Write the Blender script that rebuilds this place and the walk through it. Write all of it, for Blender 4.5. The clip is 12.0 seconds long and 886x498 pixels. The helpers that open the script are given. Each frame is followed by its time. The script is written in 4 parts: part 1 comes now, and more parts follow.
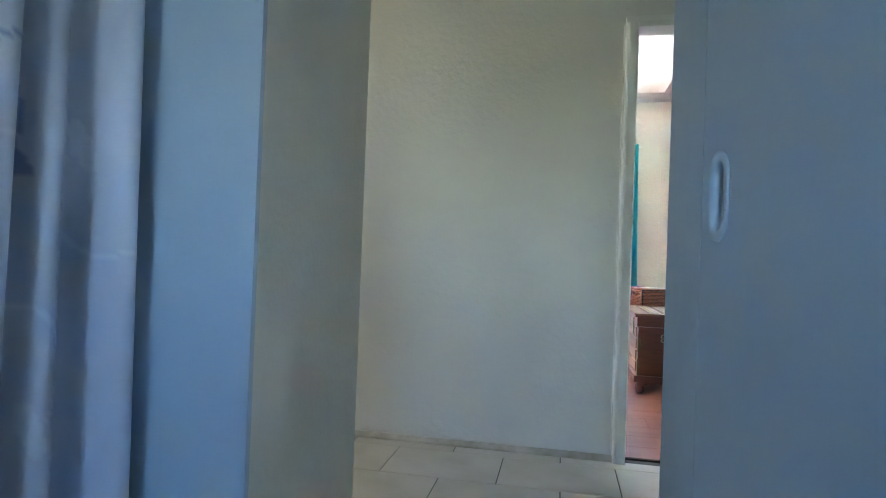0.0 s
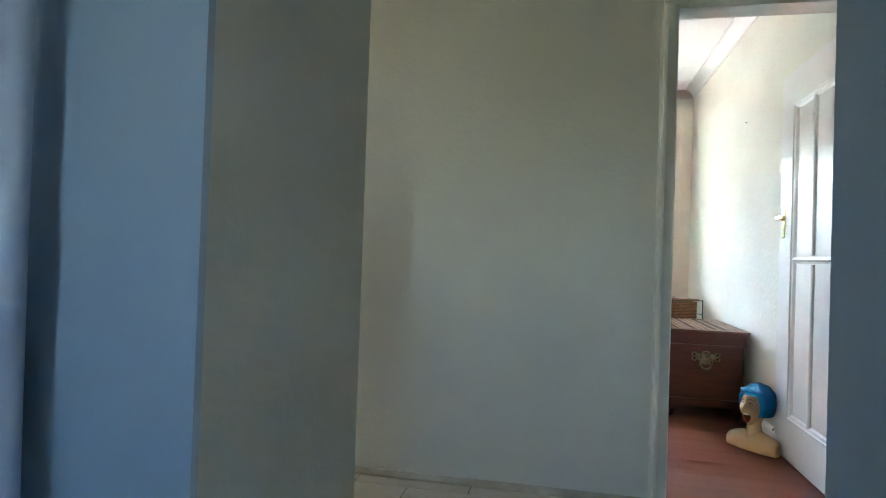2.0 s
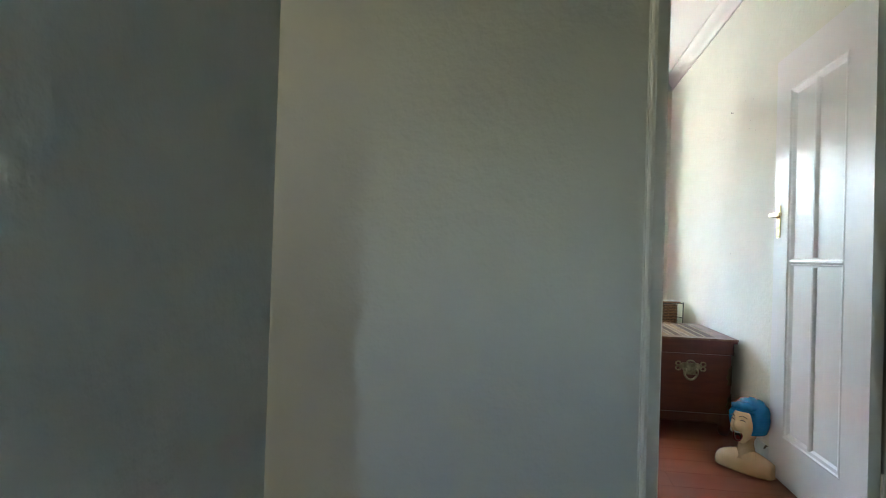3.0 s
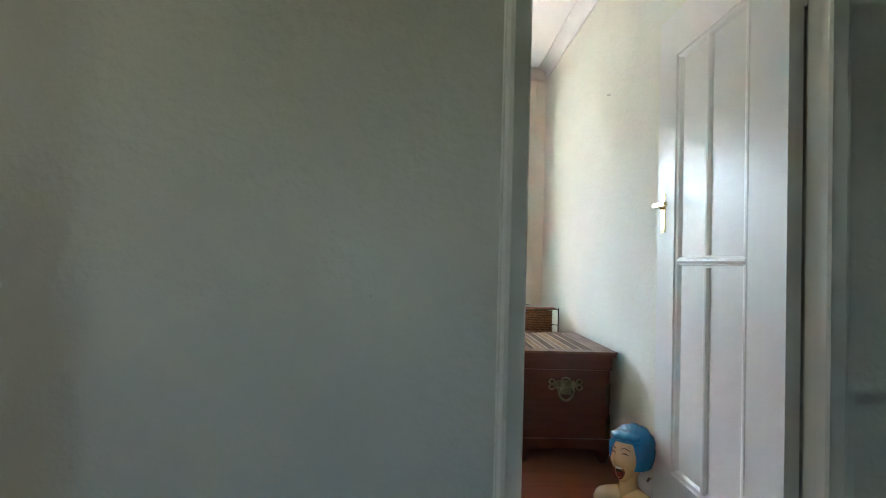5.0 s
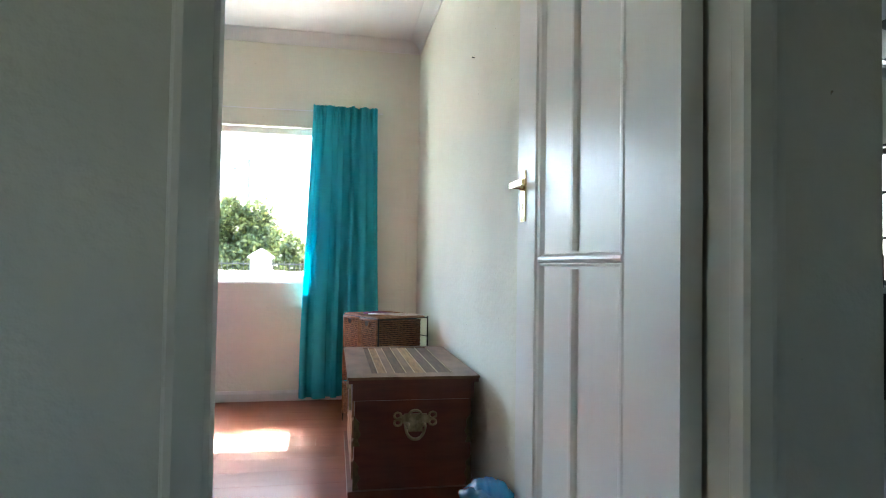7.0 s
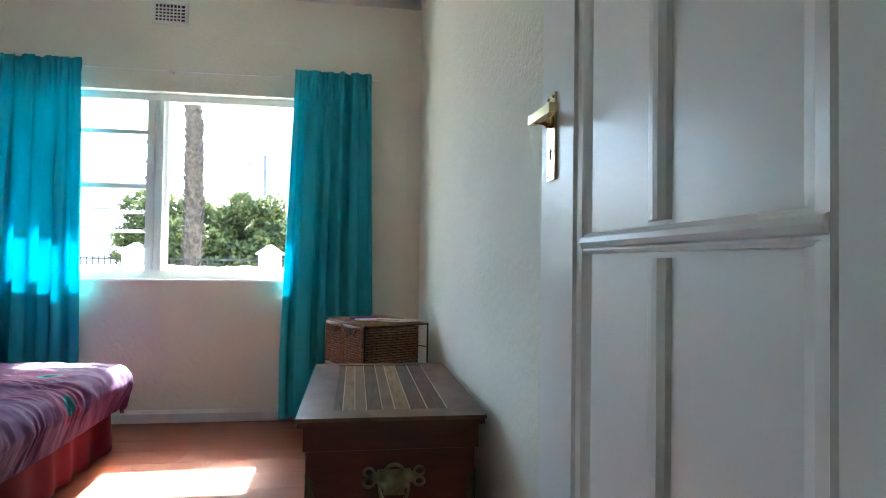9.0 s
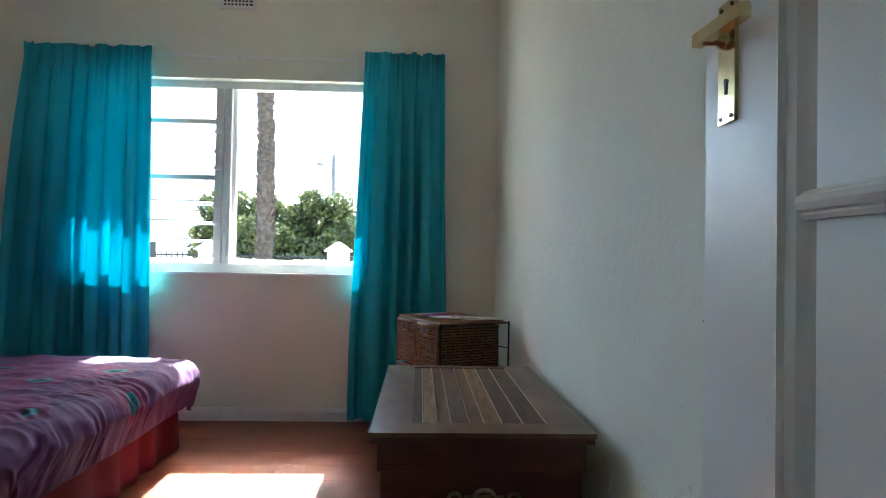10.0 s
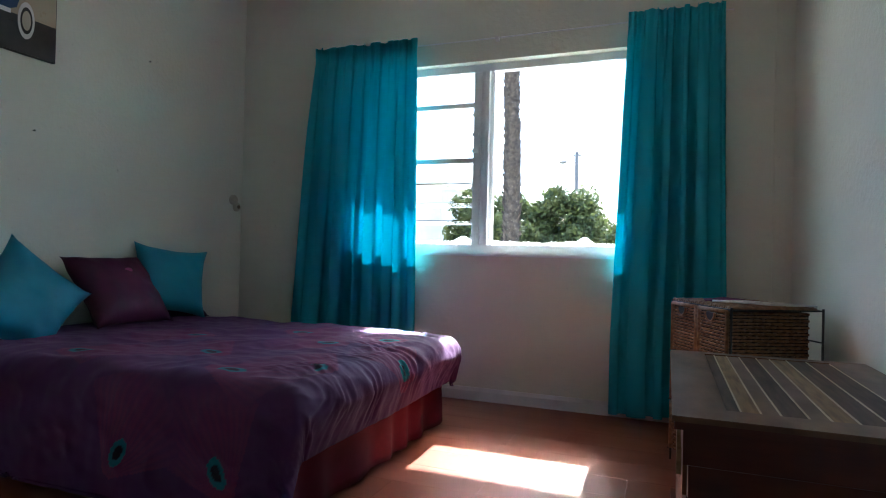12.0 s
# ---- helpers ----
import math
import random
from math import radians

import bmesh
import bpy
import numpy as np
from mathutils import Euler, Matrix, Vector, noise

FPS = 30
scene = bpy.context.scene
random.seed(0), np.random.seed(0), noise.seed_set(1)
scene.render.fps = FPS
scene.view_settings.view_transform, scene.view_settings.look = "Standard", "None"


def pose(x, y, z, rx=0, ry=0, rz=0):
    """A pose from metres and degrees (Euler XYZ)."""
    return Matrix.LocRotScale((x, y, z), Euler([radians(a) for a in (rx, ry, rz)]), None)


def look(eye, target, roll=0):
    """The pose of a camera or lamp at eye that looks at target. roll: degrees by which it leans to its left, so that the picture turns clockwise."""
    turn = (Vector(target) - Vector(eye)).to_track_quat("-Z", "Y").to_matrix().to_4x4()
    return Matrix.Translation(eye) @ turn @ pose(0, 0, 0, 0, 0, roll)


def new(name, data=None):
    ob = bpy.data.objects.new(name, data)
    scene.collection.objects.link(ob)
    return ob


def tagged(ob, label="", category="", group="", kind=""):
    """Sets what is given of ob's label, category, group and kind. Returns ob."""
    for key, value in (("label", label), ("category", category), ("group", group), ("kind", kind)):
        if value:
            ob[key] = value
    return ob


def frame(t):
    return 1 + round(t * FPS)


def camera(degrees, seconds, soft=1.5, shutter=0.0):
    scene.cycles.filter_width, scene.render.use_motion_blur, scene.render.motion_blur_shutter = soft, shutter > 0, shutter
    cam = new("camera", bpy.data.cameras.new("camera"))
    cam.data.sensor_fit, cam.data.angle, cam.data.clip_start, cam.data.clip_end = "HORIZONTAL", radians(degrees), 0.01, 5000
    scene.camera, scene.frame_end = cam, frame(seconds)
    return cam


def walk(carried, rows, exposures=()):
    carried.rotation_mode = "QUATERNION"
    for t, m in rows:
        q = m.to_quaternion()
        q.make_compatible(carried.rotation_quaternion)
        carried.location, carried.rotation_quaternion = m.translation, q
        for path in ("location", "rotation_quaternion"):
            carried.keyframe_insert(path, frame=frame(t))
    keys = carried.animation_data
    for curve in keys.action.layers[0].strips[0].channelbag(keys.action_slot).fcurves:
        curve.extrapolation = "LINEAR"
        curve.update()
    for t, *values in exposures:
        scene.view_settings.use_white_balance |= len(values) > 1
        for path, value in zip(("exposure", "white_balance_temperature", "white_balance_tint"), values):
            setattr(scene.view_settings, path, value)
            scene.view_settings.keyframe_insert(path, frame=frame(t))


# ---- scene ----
cam = camera(73.7, 12.0, soft=1.0)
PATH = [
    (0, (0.372, 0.571, 0.932), (-0.021, 2.532, 0.955), 2.1),
    (0.5, (0.377, 0.65, 0.95), (-0.027, 2.609, 0.971), 1.9),
    (1, (0.348, 0.719, 0.968), (-0.069, 2.675, 0.99), 1.9),
    (1.5, (0.31, 0.779, 0.985), (-0.116, 2.733, 1.007), 1.9),
    (2, (0.273, 0.894, 0.989), (-0.138, 2.851, 1.016), 1.9),
    (2.5, (0.249, 1.1, 1.013), (-0.146, 3.061, 1.033), 1.8),
    (3, (0.266, 1.272, 1.013), (-0.058, 3.245, 1.035), 1.8),
    (5, (0.449, 1.984, 1.001), (0.501, 3.982, 1.05), 1.5),
    (5.5, (0.52, 2.154, 1.008), (0.703, 4.145, 1.061), 1.4),
    (6, (0.647, 2.322, 1.015), (0.926, 4.302, 1.072), 1.1),
    (6.5, (0.759, 2.467, 1.014), (1.083, 4.44, 1.069), 1.0),
    (7, (0.842, 2.64, 1.013), (1.201, 4.607, 1.069), 0.9),
    (9, (1.053, 3.332, 1.0), (1.346, 5.31, 1.045), 0.8),
    (9.5, (1.033, 3.474, 0.989), (1.249, 5.462, 1.031), 0.9),
    (10, (1.011, 3.611, 0.969), (1.087, 5.609, 1.006), 1.0),
    (10.5, (0.968, 3.705, 0.932), (0.854, 5.702, 0.965), 1.1),
    (11, (0.924, 3.758, 0.911), (0.587, 5.729, 0.94), 1.2),
    (11.5, (0.901, 3.782, 0.88), (0.354, 5.705, 0.906), 1.2),
    (12, (0.888, 3.791, 0.858), (0.175, 5.659, 0.879), 1.4),
]
EXPOSURES = [(0.0, 5.95, 5650, 10), (1.0, 5.75, 5800, 10), (2.0, 5.35, 6050, 8), (3.0, 5.1, 6200, 8), (5.0, 4.88, 6250, 7), (6.5, 4.8, 6150, 7), (7.2, 4.6, 6050, 6), (8.8, 4.05, 5900, 4), (9.5, 3.72, 5900, 5), (10.5, 3.28, 5800, 6), (12.0, 3.0, 5600, 7)]
walk(cam, [(t, look(eye, target, roll)) for t, eye, target, roll in PATH], EXPOSURES)

# ---- world, sun ----
SUN_DIR = Vector((0.02, 1.0, 1.0)).normalized()      # from the window up towards the sun
world = bpy.data.worlds.new("world")
scene.world = world
world.use_nodes = True
wn = world.node_tree
sky = wn.nodes.new("ShaderNodeTexSky")
sky.sky_type, sky.sun_disc = "NISHITA", False
sky.sun_elevation = radians(45)
sky.sun_rotation = radians(3)
wn.nodes["Background"].inputs[1].default_value = 0.11
wn.links.new(sky.outputs[0], wn.nodes["Background"].inputs[0])
sun = new("sun", bpy.data.lights.new("sun", "SUN"))
sun.data.energy, sun.data.angle, sun.data.color = 5.0, radians(0.5), (1.0, 0.95, 0.86)
sun.matrix_world = look(SUN_DIR * 20, (0, 0, 0))



def fill_lamp(name, place, target, width, height, watts, colour):
    """Added fill light from an area lamp in the opening of an unseen wall."""
    lamp = new(name, bpy.data.lights.new(name, "AREA"))
    lamp.data.shape, lamp.data.size, lamp.data.size_y = "RECTANGLE", width, height
    lamp.data.energy, lamp.data.color = watts, colour
    lamp.matrix_world = look(place, target)


# Warm fill added out of view to brighten the hall wall.
fill_lamp("passage_fill_light", (-3.19, 2.90, 1.85), (0, 3.05, 2.0), 0.40, 0.50, 0.26, (1.0, 0.86, 0.62))

# ---- materials ----
def material(name, colour, rough=0.5, second=None, scale=6.0, detail=4.0, bump=0.0, bump_scale=60.0, metal=0.0,
             mix=(0.35, 0.65), stretch=(1, 1, 1), coat=0.0, per_piece=0.0, specks=None, translucent=0.0, bump_dist=0.01):
    """A surface with colour variation at one scale, relief at another, and if wanted a shift from piece to piece."""
    m = bpy.data.materials.new(name)
    m.use_nodes = True
    t = m.node_tree
    n, l = t.nodes, t.links
    b = n["Principled BSDF"]
    co = n.new("ShaderNodeTexCoord")
    mp = n.new("ShaderNodeMapping")
    mp.inputs["Scale"].default_value = stretch
    l.new(co.outputs["Object"], mp.inputs["Vector"])
    no = n.new("ShaderNodeTexNoise")
    no.inputs["Scale"].default_value, no.inputs["Detail"].default_value = scale, detail
    l.new(mp.outputs[0], no.inputs["Vector"])
    ra = n.new("ShaderNodeMapRange")
    ra.inputs["From Min"].default_value, ra.inputs["From Max"].default_value = mix
    l.new(no.outputs["Fac"], ra.inputs["Value"])
    mx = n.new("ShaderNodeMixRGB")
    mx.inputs[1].default_value = (*colour, 1)
    mx.inputs[2].default_value = (*(second or tuple(c * 0.85 for c in colour)), 1)
    l.new(ra.outputs[0], mx.inputs[0])
    out = mx.outputs[0]
    if specks:
        sp = n.new("ShaderNodeTexNoise")
        sp.inputs["Scale"].default_value, sp.inputs["Detail"].default_value = specks[1], 2.0
        l.new(co.outputs["Object"], sp.inputs["Vector"])
        sr = n.new("ShaderNodeMapRange")
        sr.inputs["From Min"].default_value, sr.inputs["From Max"].default_value = specks[2], specks[2] + 0.03
        l.new(sp.outputs["Fac"], sr.inputs["Value"])
        sm = n.new("ShaderNodeMixRGB")
        sm.inputs[2].default_value = (*specks[0], 1)
        l.new(out, sm.inputs[1])
        l.new(sr.outputs[0], sm.inputs[0])
        out = sm.outputs[0]
    if per_piece:
        oi = n.new("ShaderNodeObjectInfo")
        pr = n.new("ShaderNodeMapRange")
        pr.inputs["To Min"].default_value, pr.inputs["To Max"].default_value = 1 - per_piece, 1 + per_piece
        l.new(oi.outputs["Random"], pr.inputs["Value"])
        hs = n.new("ShaderNodeHueSaturation")
        l.new(pr.outputs[0], hs.inputs["Value"])
        l.new(out, hs.inputs["Color"])
        out = hs.outputs[0]
    l.new(out, b.inputs["Base Color"])
    rr = n.new("ShaderNodeMapRange")
    rr.inputs["To Min"].default_value, rr.inputs["To Max"].default_value = max(rough - 0.07, 0.02), min(rough + 0.07, 1)
    l.new(no.outputs["Fac"], rr.inputs["Value"])
    l.new(rr.outputs[0], b.inputs["Roughness"])
    b.inputs["Metallic"].default_value = metal
    b.inputs["Coat Weight"].default_value = coat
    if bump:
        bn = n.new("ShaderNodeTexNoise")
        bn.inputs["Scale"].default_value, bn.inputs["Detail"].default_value = bump_scale, 3.0
        l.new(mp.outputs[0], bn.inputs["Vector"])
        bu = n.new("ShaderNodeBump")
        bu.inputs["Strength"].default_value, bu.inputs["Distance"].default_value = bump, bump_dist
        l.new(bn.outputs["Fac"], bu.inputs["Height"])
        l.new(bu.outputs[0], b.inputs["Normal"])
    if translucent:
        tr = n.new("ShaderNodeBsdfTranslucent")
        l.new(out, tr.inputs["Color"])
        ms = n.new("ShaderNodeMixShader")
        ms.inputs[0].default_value = translucent
        l.new(b.outputs[0], ms.inputs[1])
        l.new(tr.outputs[0], ms.inputs[2])
        l.new(ms.outputs[0], n["Material Output"].inputs["Surface"])
    return m


WALL = material("painted_plaster", (0.80, 0.80, 0.69), 0.72, (0.745, 0.75, 0.64), 1.6, bump=0.34, bump_scale=44, specks=((0.42, 0.40, 0.34), 46, 0.76))
WALL_HALL = material("hall_plaster", (0.72, 0.71, 0.645), 0.6, (0.65, 0.64, 0.575), 1.3, bump=0.40, bump_scale=36, specks=((0.3, 0.26, 0.2), 30, 0.81))
CEILING = material("ceiling_paint", (0.86, 0.86, 0.83), 0.7, (0.83, 0.83, 0.80), 2.0, bump=0.05)
GLOSS = material("gloss_enamel", (0.80, 0.80, 0.77), 0.34, (0.775, 0.775, 0.74), 1.2, bump=0.03, bump_scale=18, mix=(0.2, 0.8))
FRAME_PAINT = material("door_frame_paint", (0.74, 0.74, 0.69), 0.35, (0.66, 0.66, 0.60), 4.0, bump=0.06, bump_scale=40)
# The blue of the window's skylight and some shade are mixed into this paint.
SLIDE = material("sky_tinted_door_paint", (0.44, 0.55, 0.66), 0.38, (0.40, 0.50, 0.61), 2.0, bump=0.04, bump_scale=25)
PLANK = material("red_brown_laminate", (0.235, 0.068, 0.036), 0.33, (0.215, 0.060, 0.032), 3, stretch=(0.7, 4, 4), per_piece=0.05)
JOINT = material("dark_joint", (0.03, 0.018, 0.012), 0.8)
TILE = material("cream_floor_tile", (0.62, 0.58, 0.50), 0.22, (0.52, 0.48, 0.40), 3.5, per_piece=0.04)
GROUT = material("dark_grout", (0.05, 0.045, 0.04), 0.9)
TURQUOISE = material("turquoise_cotton", (0.055, 0.58, 0.69), 0.85, (0.045, 0.50, 0.61), 5, translucent=0.31, bump=0.05, bump_scale=500, stretch=(1, 1, 0.4))
SILVER_CLOTH = material("pale_damask", (0.62, 0.64, 0.70), 0.5, (0.50, 0.52, 0.60), 7, translucent=0.2, bump=0.06, bump_scale=300)
att = SILVER_CLOTH.node_tree.nodes.new("ShaderNodeAttribute")
att.attribute_name = "print"
SILVER_CLOTH.node_tree.links.new(att.outputs["Color"], SILVER_CLOTH.node_tree.nodes["Principled BSDF"].inputs["Base Color"])
WOOD = material("dark_red_hardwood", (0.125, 0.033, 0.018), 0.34, (0.085, 0.022, 0.013), 5, stretch=(1.2, 7, 7), bump=0.05, bump_scale=25)
LID_WOOD = material("worn_teak", (0.21, 0.108, 0.048), 0.40, (0.105, 0.050, 0.023), 4, stretch=(3, 1.2, 3), bump=0.05, bump_scale=25)
BOARD_DARK = material("dark_inlay_board", (0.115, 0.055, 0.028), 0.55, (0.06, 0.030, 0.018), 10, stretch=(8, 0.8, 6))
BOARD_MID = material("brown_inlay_board", (0.34, 0.21, 0.085), 0.52, (0.19, 0.11, 0.048), 10, stretch=(8, 0.8, 6))
INLAY = material("pale_inlay_strip", (0.62, 0.50, 0.32), 0.4)
BRASS = material("old_brass", (0.42, 0.37, 0.22), 0.42, (0.20, 0.17, 0.09), 30, metal=0.7, bump=0.2, bump_scale=60)
BRIGHT_BRASS = material("polished_brass", (0.80, 0.66, 0.36), 0.2, (0.6, 0.48, 0.25), 20, metal=1.0)
STEEL_BLACK = material("black_wire", (0.02, 0.02, 0.02), 0.5)
WICKER = material("brown_wicker", (0.22, 0.105, 0.045), 0.55, (0.10, 0.045, 0.02), 40, per_piece=0.2, bump=0.2, bump_scale=120)
WHITE_METAL = material("white_window_metal", (0.88, 0.89, 0.90), 0.3, (0.82, 0.83, 0.84), 6)
SKIRT = material("red_valance_cotton", (0.17, 0.006, 0.028), 0.85, (0.12, 0.005, 0.021), 6, translucent=0.1, bump=0.1, bump_scale=300)
MATTRESS = material("mattress_ticking", (0.6, 0.57, 0.55), 0.9)
BLACK = material("black_board", (0.012, 0.012, 0.012), 0.4)
WHITE = material("white_plastic", (0.8, 0.8, 0.78), 0.4)
CREAM = material("cream_plastic", (0.55, 0.50, 0.38), 0.4)


def glass(name, tint=(1, 1, 1), rough=0.0):
    m = bpy.data.materials.new(name)
    m.use_nodes = True
    b = m.node_tree.nodes["Principled BSDF"]
    b.inputs["Base Color"].default_value = (*tint, 1)
    b.inputs["Transmission Weight"].default_value = 1.0
    b.inputs["Roughness"].default_value = rough
    b.inputs["IOR"].default_value = 1.06
    return m


GLASS = glass("window_glass")


# ---- building blocks ----
def box(bm, x0, x1, y0, y1, z0, z1):
    v = [bm.verts.new(p) for p in ((x0, y0, z0), (x1, y0, z0), (x1, y1, z0), (x0, y1, z0), (x0, y0, z1), (x1, y0, z1), (x1, y1, z1), (x0, y1, z1))]
    for f in ((3, 2, 1, 0), (4, 5, 6, 7), (0, 1, 5, 4), (1, 2, 6, 5), (2, 3, 7, 6), (3, 0, 4, 7)):
        bm.faces.new([v[i] for i in f])
    return bm


def boxes(*sizes):
    bm = bmesh.new()
    for s in sizes:
        box(bm, *s)
    return bm


def tube(bm, points, radii, sides=10, caps=True):
    """A round bar along points; radii: one, or one a point."""
    points = [Vector(p) for p in points]
    radii = radii if isinstance(radii, (list, tuple)) else [radii] * len(points)
    rings = []
    up = Vector((0.31, 0.17, 0.93))
    for i, p in enumerate(points):
        d = (points[min(i + 1, len(points) - 1)] - points[max(i - 1, 0)]).normalized()
        a = d.cross(up)
        if a.length < 1e-3:
            a = d.cross(Vector((1, 0, 0)))
        a.normalize()
        c = d.cross(a)
        rings.append([bm.verts.new(p + (a * math.cos(k * math.tau / sides) + c * math.sin(k * math.tau / sides)) * radii[i]) for k in range(sides)])
    for r, q in zip(rings, rings[1:]):
        for k in range(sides):
            bm.faces.new((r[k], r[(k + 1) % sides], q[(k + 1) % sides], q[k]))
    if caps:
        bm.faces.new(rings[0][::-1])
        bm.faces.new(rings[-1])
    return bm


def prism(bm, outline, axis, a, b):
    """An outline in the two axes that are not axis, drawn from a to b along it."""
    def at(p, w):
        q = list(p)
        q.insert("xyz".index(axis), w)
        return q
    r0 = [bm.verts.new(at(p, a)) for p in outline]
    r1 = [bm.verts.new(at(p, b)) for p in outline]
    n = len(outline)
    for k in range(n):
        bm.faces.new((r0[k], r0[(k + 1) % n], r1[(k + 1) % n], r1[k]))
    bm.faces.new(r0[::-1])
    bm.faces.new(r1)
    return bm


def ball(bm, centre, radii, turn=None, u=20, v=14):
    m = Matrix.Translation(centre) @ (turn or Matrix()) @ Matrix.Diagonal((*radii, 1))
    return bmesh.ops.create_uvsphere(bm, u_segments=u, v_segments=v, radius=1, matrix=m)["verts"]


def grid(bm, nu, nv, place):
    v = [[bm.verts.new(place(i / nu, j / nv)) for j in range(nv + 1)] for i in range(nu + 1)]
    for i in range(nu):
        for j in range(nv):
            bm.faces.new((v[i][j], v[i + 1][j], v[i + 1][j + 1], v[i][j + 1]))
    return v


def part(name, bm, mat, parent=None, label="", smooth=False, bevel=0.0, segments=2):
    if bevel:
        bmesh.ops.bevel(bm, geom=[e for e in bm.edges if e.is_manifold and e.calc_face_angle(0) > 0.6], offset=bevel, segments=segments, profile=0.7, affect="EDGES", clamp_overlap=True)
    bmesh.ops.recalc_face_normals(bm, faces=bm.faces)
    me = bpy.data.meshes.new(name)
    if smooth:
        for f in bm.faces:
            f.smooth = True
    bm.to_mesh(me)
    bm.free()
    for m in (mat if isinstance(mat, (list, tuple)) else [mat]):
        me.materials.append(m)
    ob = new(name, me)
    if parent:
        ob.parent = parent
    if label:
        tagged(ob, label)
    return ob


def thing(name, label, category, place=(0, 0, 0), turn=0, group="", kind=""):
    e = new(name)
    e.empty_display_size = 0.1
    e.matrix_basis = pose(*place, 0, 0, turn)
    return tagged(e, label, category, group, kind)


def structure(name, bm, mat, label, category, **kw):
    return tagged(part(name, bm, mat, **kw), label, category, kind="structure")


# ---- plan ----
XW, XE = -1.93, 1.465            # bedroom, west and east faces
YS, YS2, YN = 3.455, 3.57, 7.17  # hall face and room face of the door wall; window wall
CEIL = 2.73
D0, D1, DH = 0.692, 1.44, 2.03    # bedroom doorway
W0, W1, WZ0, WZ1 = -1.12, 0.71, 0.86, 2.03   # bedroom window
XL = 1.71                        # end of the door wall towards the lounge

# walls of the bedroom
structure("wall_south", boxes((-3.2, D0 - 0.0455, YS, YS2, 0, CEIL), (D0 - 0.0455, D1 + 0.025, YS, YS2, DH + 0.025, CEIL), (D1 + 0.025, XL, YS, YS2, 0, CEIL)), WALL_HALL,
          "off-white textured plaster wall with the bedroom doorway", "wall")
structure("wall_north", boxes((XW - 0.2, W0, YN, YN + 0.23, 0, CEIL), (W1, XE + 0.245, YN, YN + 0.23, 0, CEIL), (W0, W1, YN, YN + 0.23, 0, WZ0), (W0, W1, YN, YN + 0.23, WZ1, CEIL)), WALL,
          "white plaster wall with the bedroom window", "wall")
structure("wall_east", boxes((XE, XL, YS2, YN, 0, CEIL)), WALL, "white textured plaster wall with small dark specks", "wall")
structure("wall_west", boxes((XW - 0.2, XW, YS2, YN, 0, CEIL)), WALL, "white plaster wall behind the bed", "wall")
structure("wall_lounge_corner", boxes((XL, 1.98, 3.70, 3.80, 0, CEIL)), WALL_HALL, "grey-white plastered wall corner towards the lounge", "wall")

# first room and hall
PY0, PY1 = 1.555, 2.347
structure("wall_pier", prism(bmesh.new(), [(-3.2, PY0), (-0.168, PY0), (-0.245, PY1), (-3.2, PY1)], "z", 0, CEIL), WALL_HALL, "textured off-white plaster wall end beside the passage", "wall")
# Casing takes its blue from the skylight tint in the paint colour.
structure("door_casing", boxes((-0.62, -0.262, PY0 - 0.008, PY0 - 0.001, 0, CEIL - 0.002), (-0.262, -0.166, PY0 - 0.016, PY0 - 0.001, 0, CEIL - 0.002)), SLIDE, "smooth painted casing on the wall end, skylight blue in its colour", "door casing", bevel=0.005)
structure("wall_first_west", boxes((-0.82, -0.62, -1.5, 0.66, 0, CEIL), (-0.82, -0.62, 1.06, PY0, 0, CEIL), (-0.82, -0.62, 0.66, 1.06, 0, 0.85), (-0.82, -0.62, 0.66, 1.06, 2.1, CEIL)), WALL_HALL, "plaster wall with the first room's window", "wall")
# Both openings are out of view; the lounge one is added to brighten the hall.
structure("wall_first_south", boxes((-0.82, 0.12, -1.7, -1.5, 0, CEIL), (0.56, 2.84, -1.7, -1.5, 0, CEIL), (3.18, 5.7, -1.7, -1.5, 0, CEIL), (2.84, 3.18, -1.7, -1.5, 0, 1.1), (2.84, 3.18, -1.7, -1.5, 1.75, CEIL), (0.12, 0.56, -1.7, -1.5, 0, 1.1), (0.12, 0.56, -1.7, -1.5, 1.85, CEIL)), WALL_HALL, "unseen plaster wall with openings that let light into the hall", "wall")
structure("wall_first_east", boxes((0.61, 0.72, -1.5, 1.50, 0, CEIL)), WALL_HALL, "plaster wall behind the sliding door", "wall")
# Unseen wall; its opening is added for the passage fill light.
structure("wall_passage_end", boxes((-3.3, -3.2, PY0, 2.7, 0, CEIL), (-3.3, -3.2, 3.1, YS2, 0, CEIL), (-3.3, -3.2, 2.7, 3.1, 2.1, CEIL), (-3.3, -3.2, 2.7, 3.1, 0, 1.6)), WALL_HALL, "unseen plaster wall closing the passage, with an added light opening", "wall")
structure("wall_lounge_east", boxes((5.5, 5.7, -1.5, 6.7, 0, CEIL), (5.5, 5.7, 7.9, 8.0, 0, CEIL), (5.5, 5.7, 6.7, 7.9, 0, 0.9), (5.5, 5.7, 6.7, 7.9, 2.1, CEIL)), WALL_HALL, "lounge wall with a curtained window", "wall")
structure("wall_lounge_north", boxes((XE + 0.245, 5.7, 8.0, 8.2, 0, CEIL)), WALL_HALL, "plain lounge wall", "wall")
structure("wall_lounge_west", boxes((XE + 0.25, XE + 0.45, YN + 0.23, 8.0, 0, CEIL)), WALL_HALL, "plain lounge wall", "wall")
structure("ceiling", boxes((-3.3, 5.7, -1.7, YN + 0.23, CEIL, CEIL + 0.1), (XE + 0.25, 5.7, YN + 0.23, 8.2, CEIL, CEIL + 0.1)), CEILING, "flat white plaster ceiling", "ceiling")

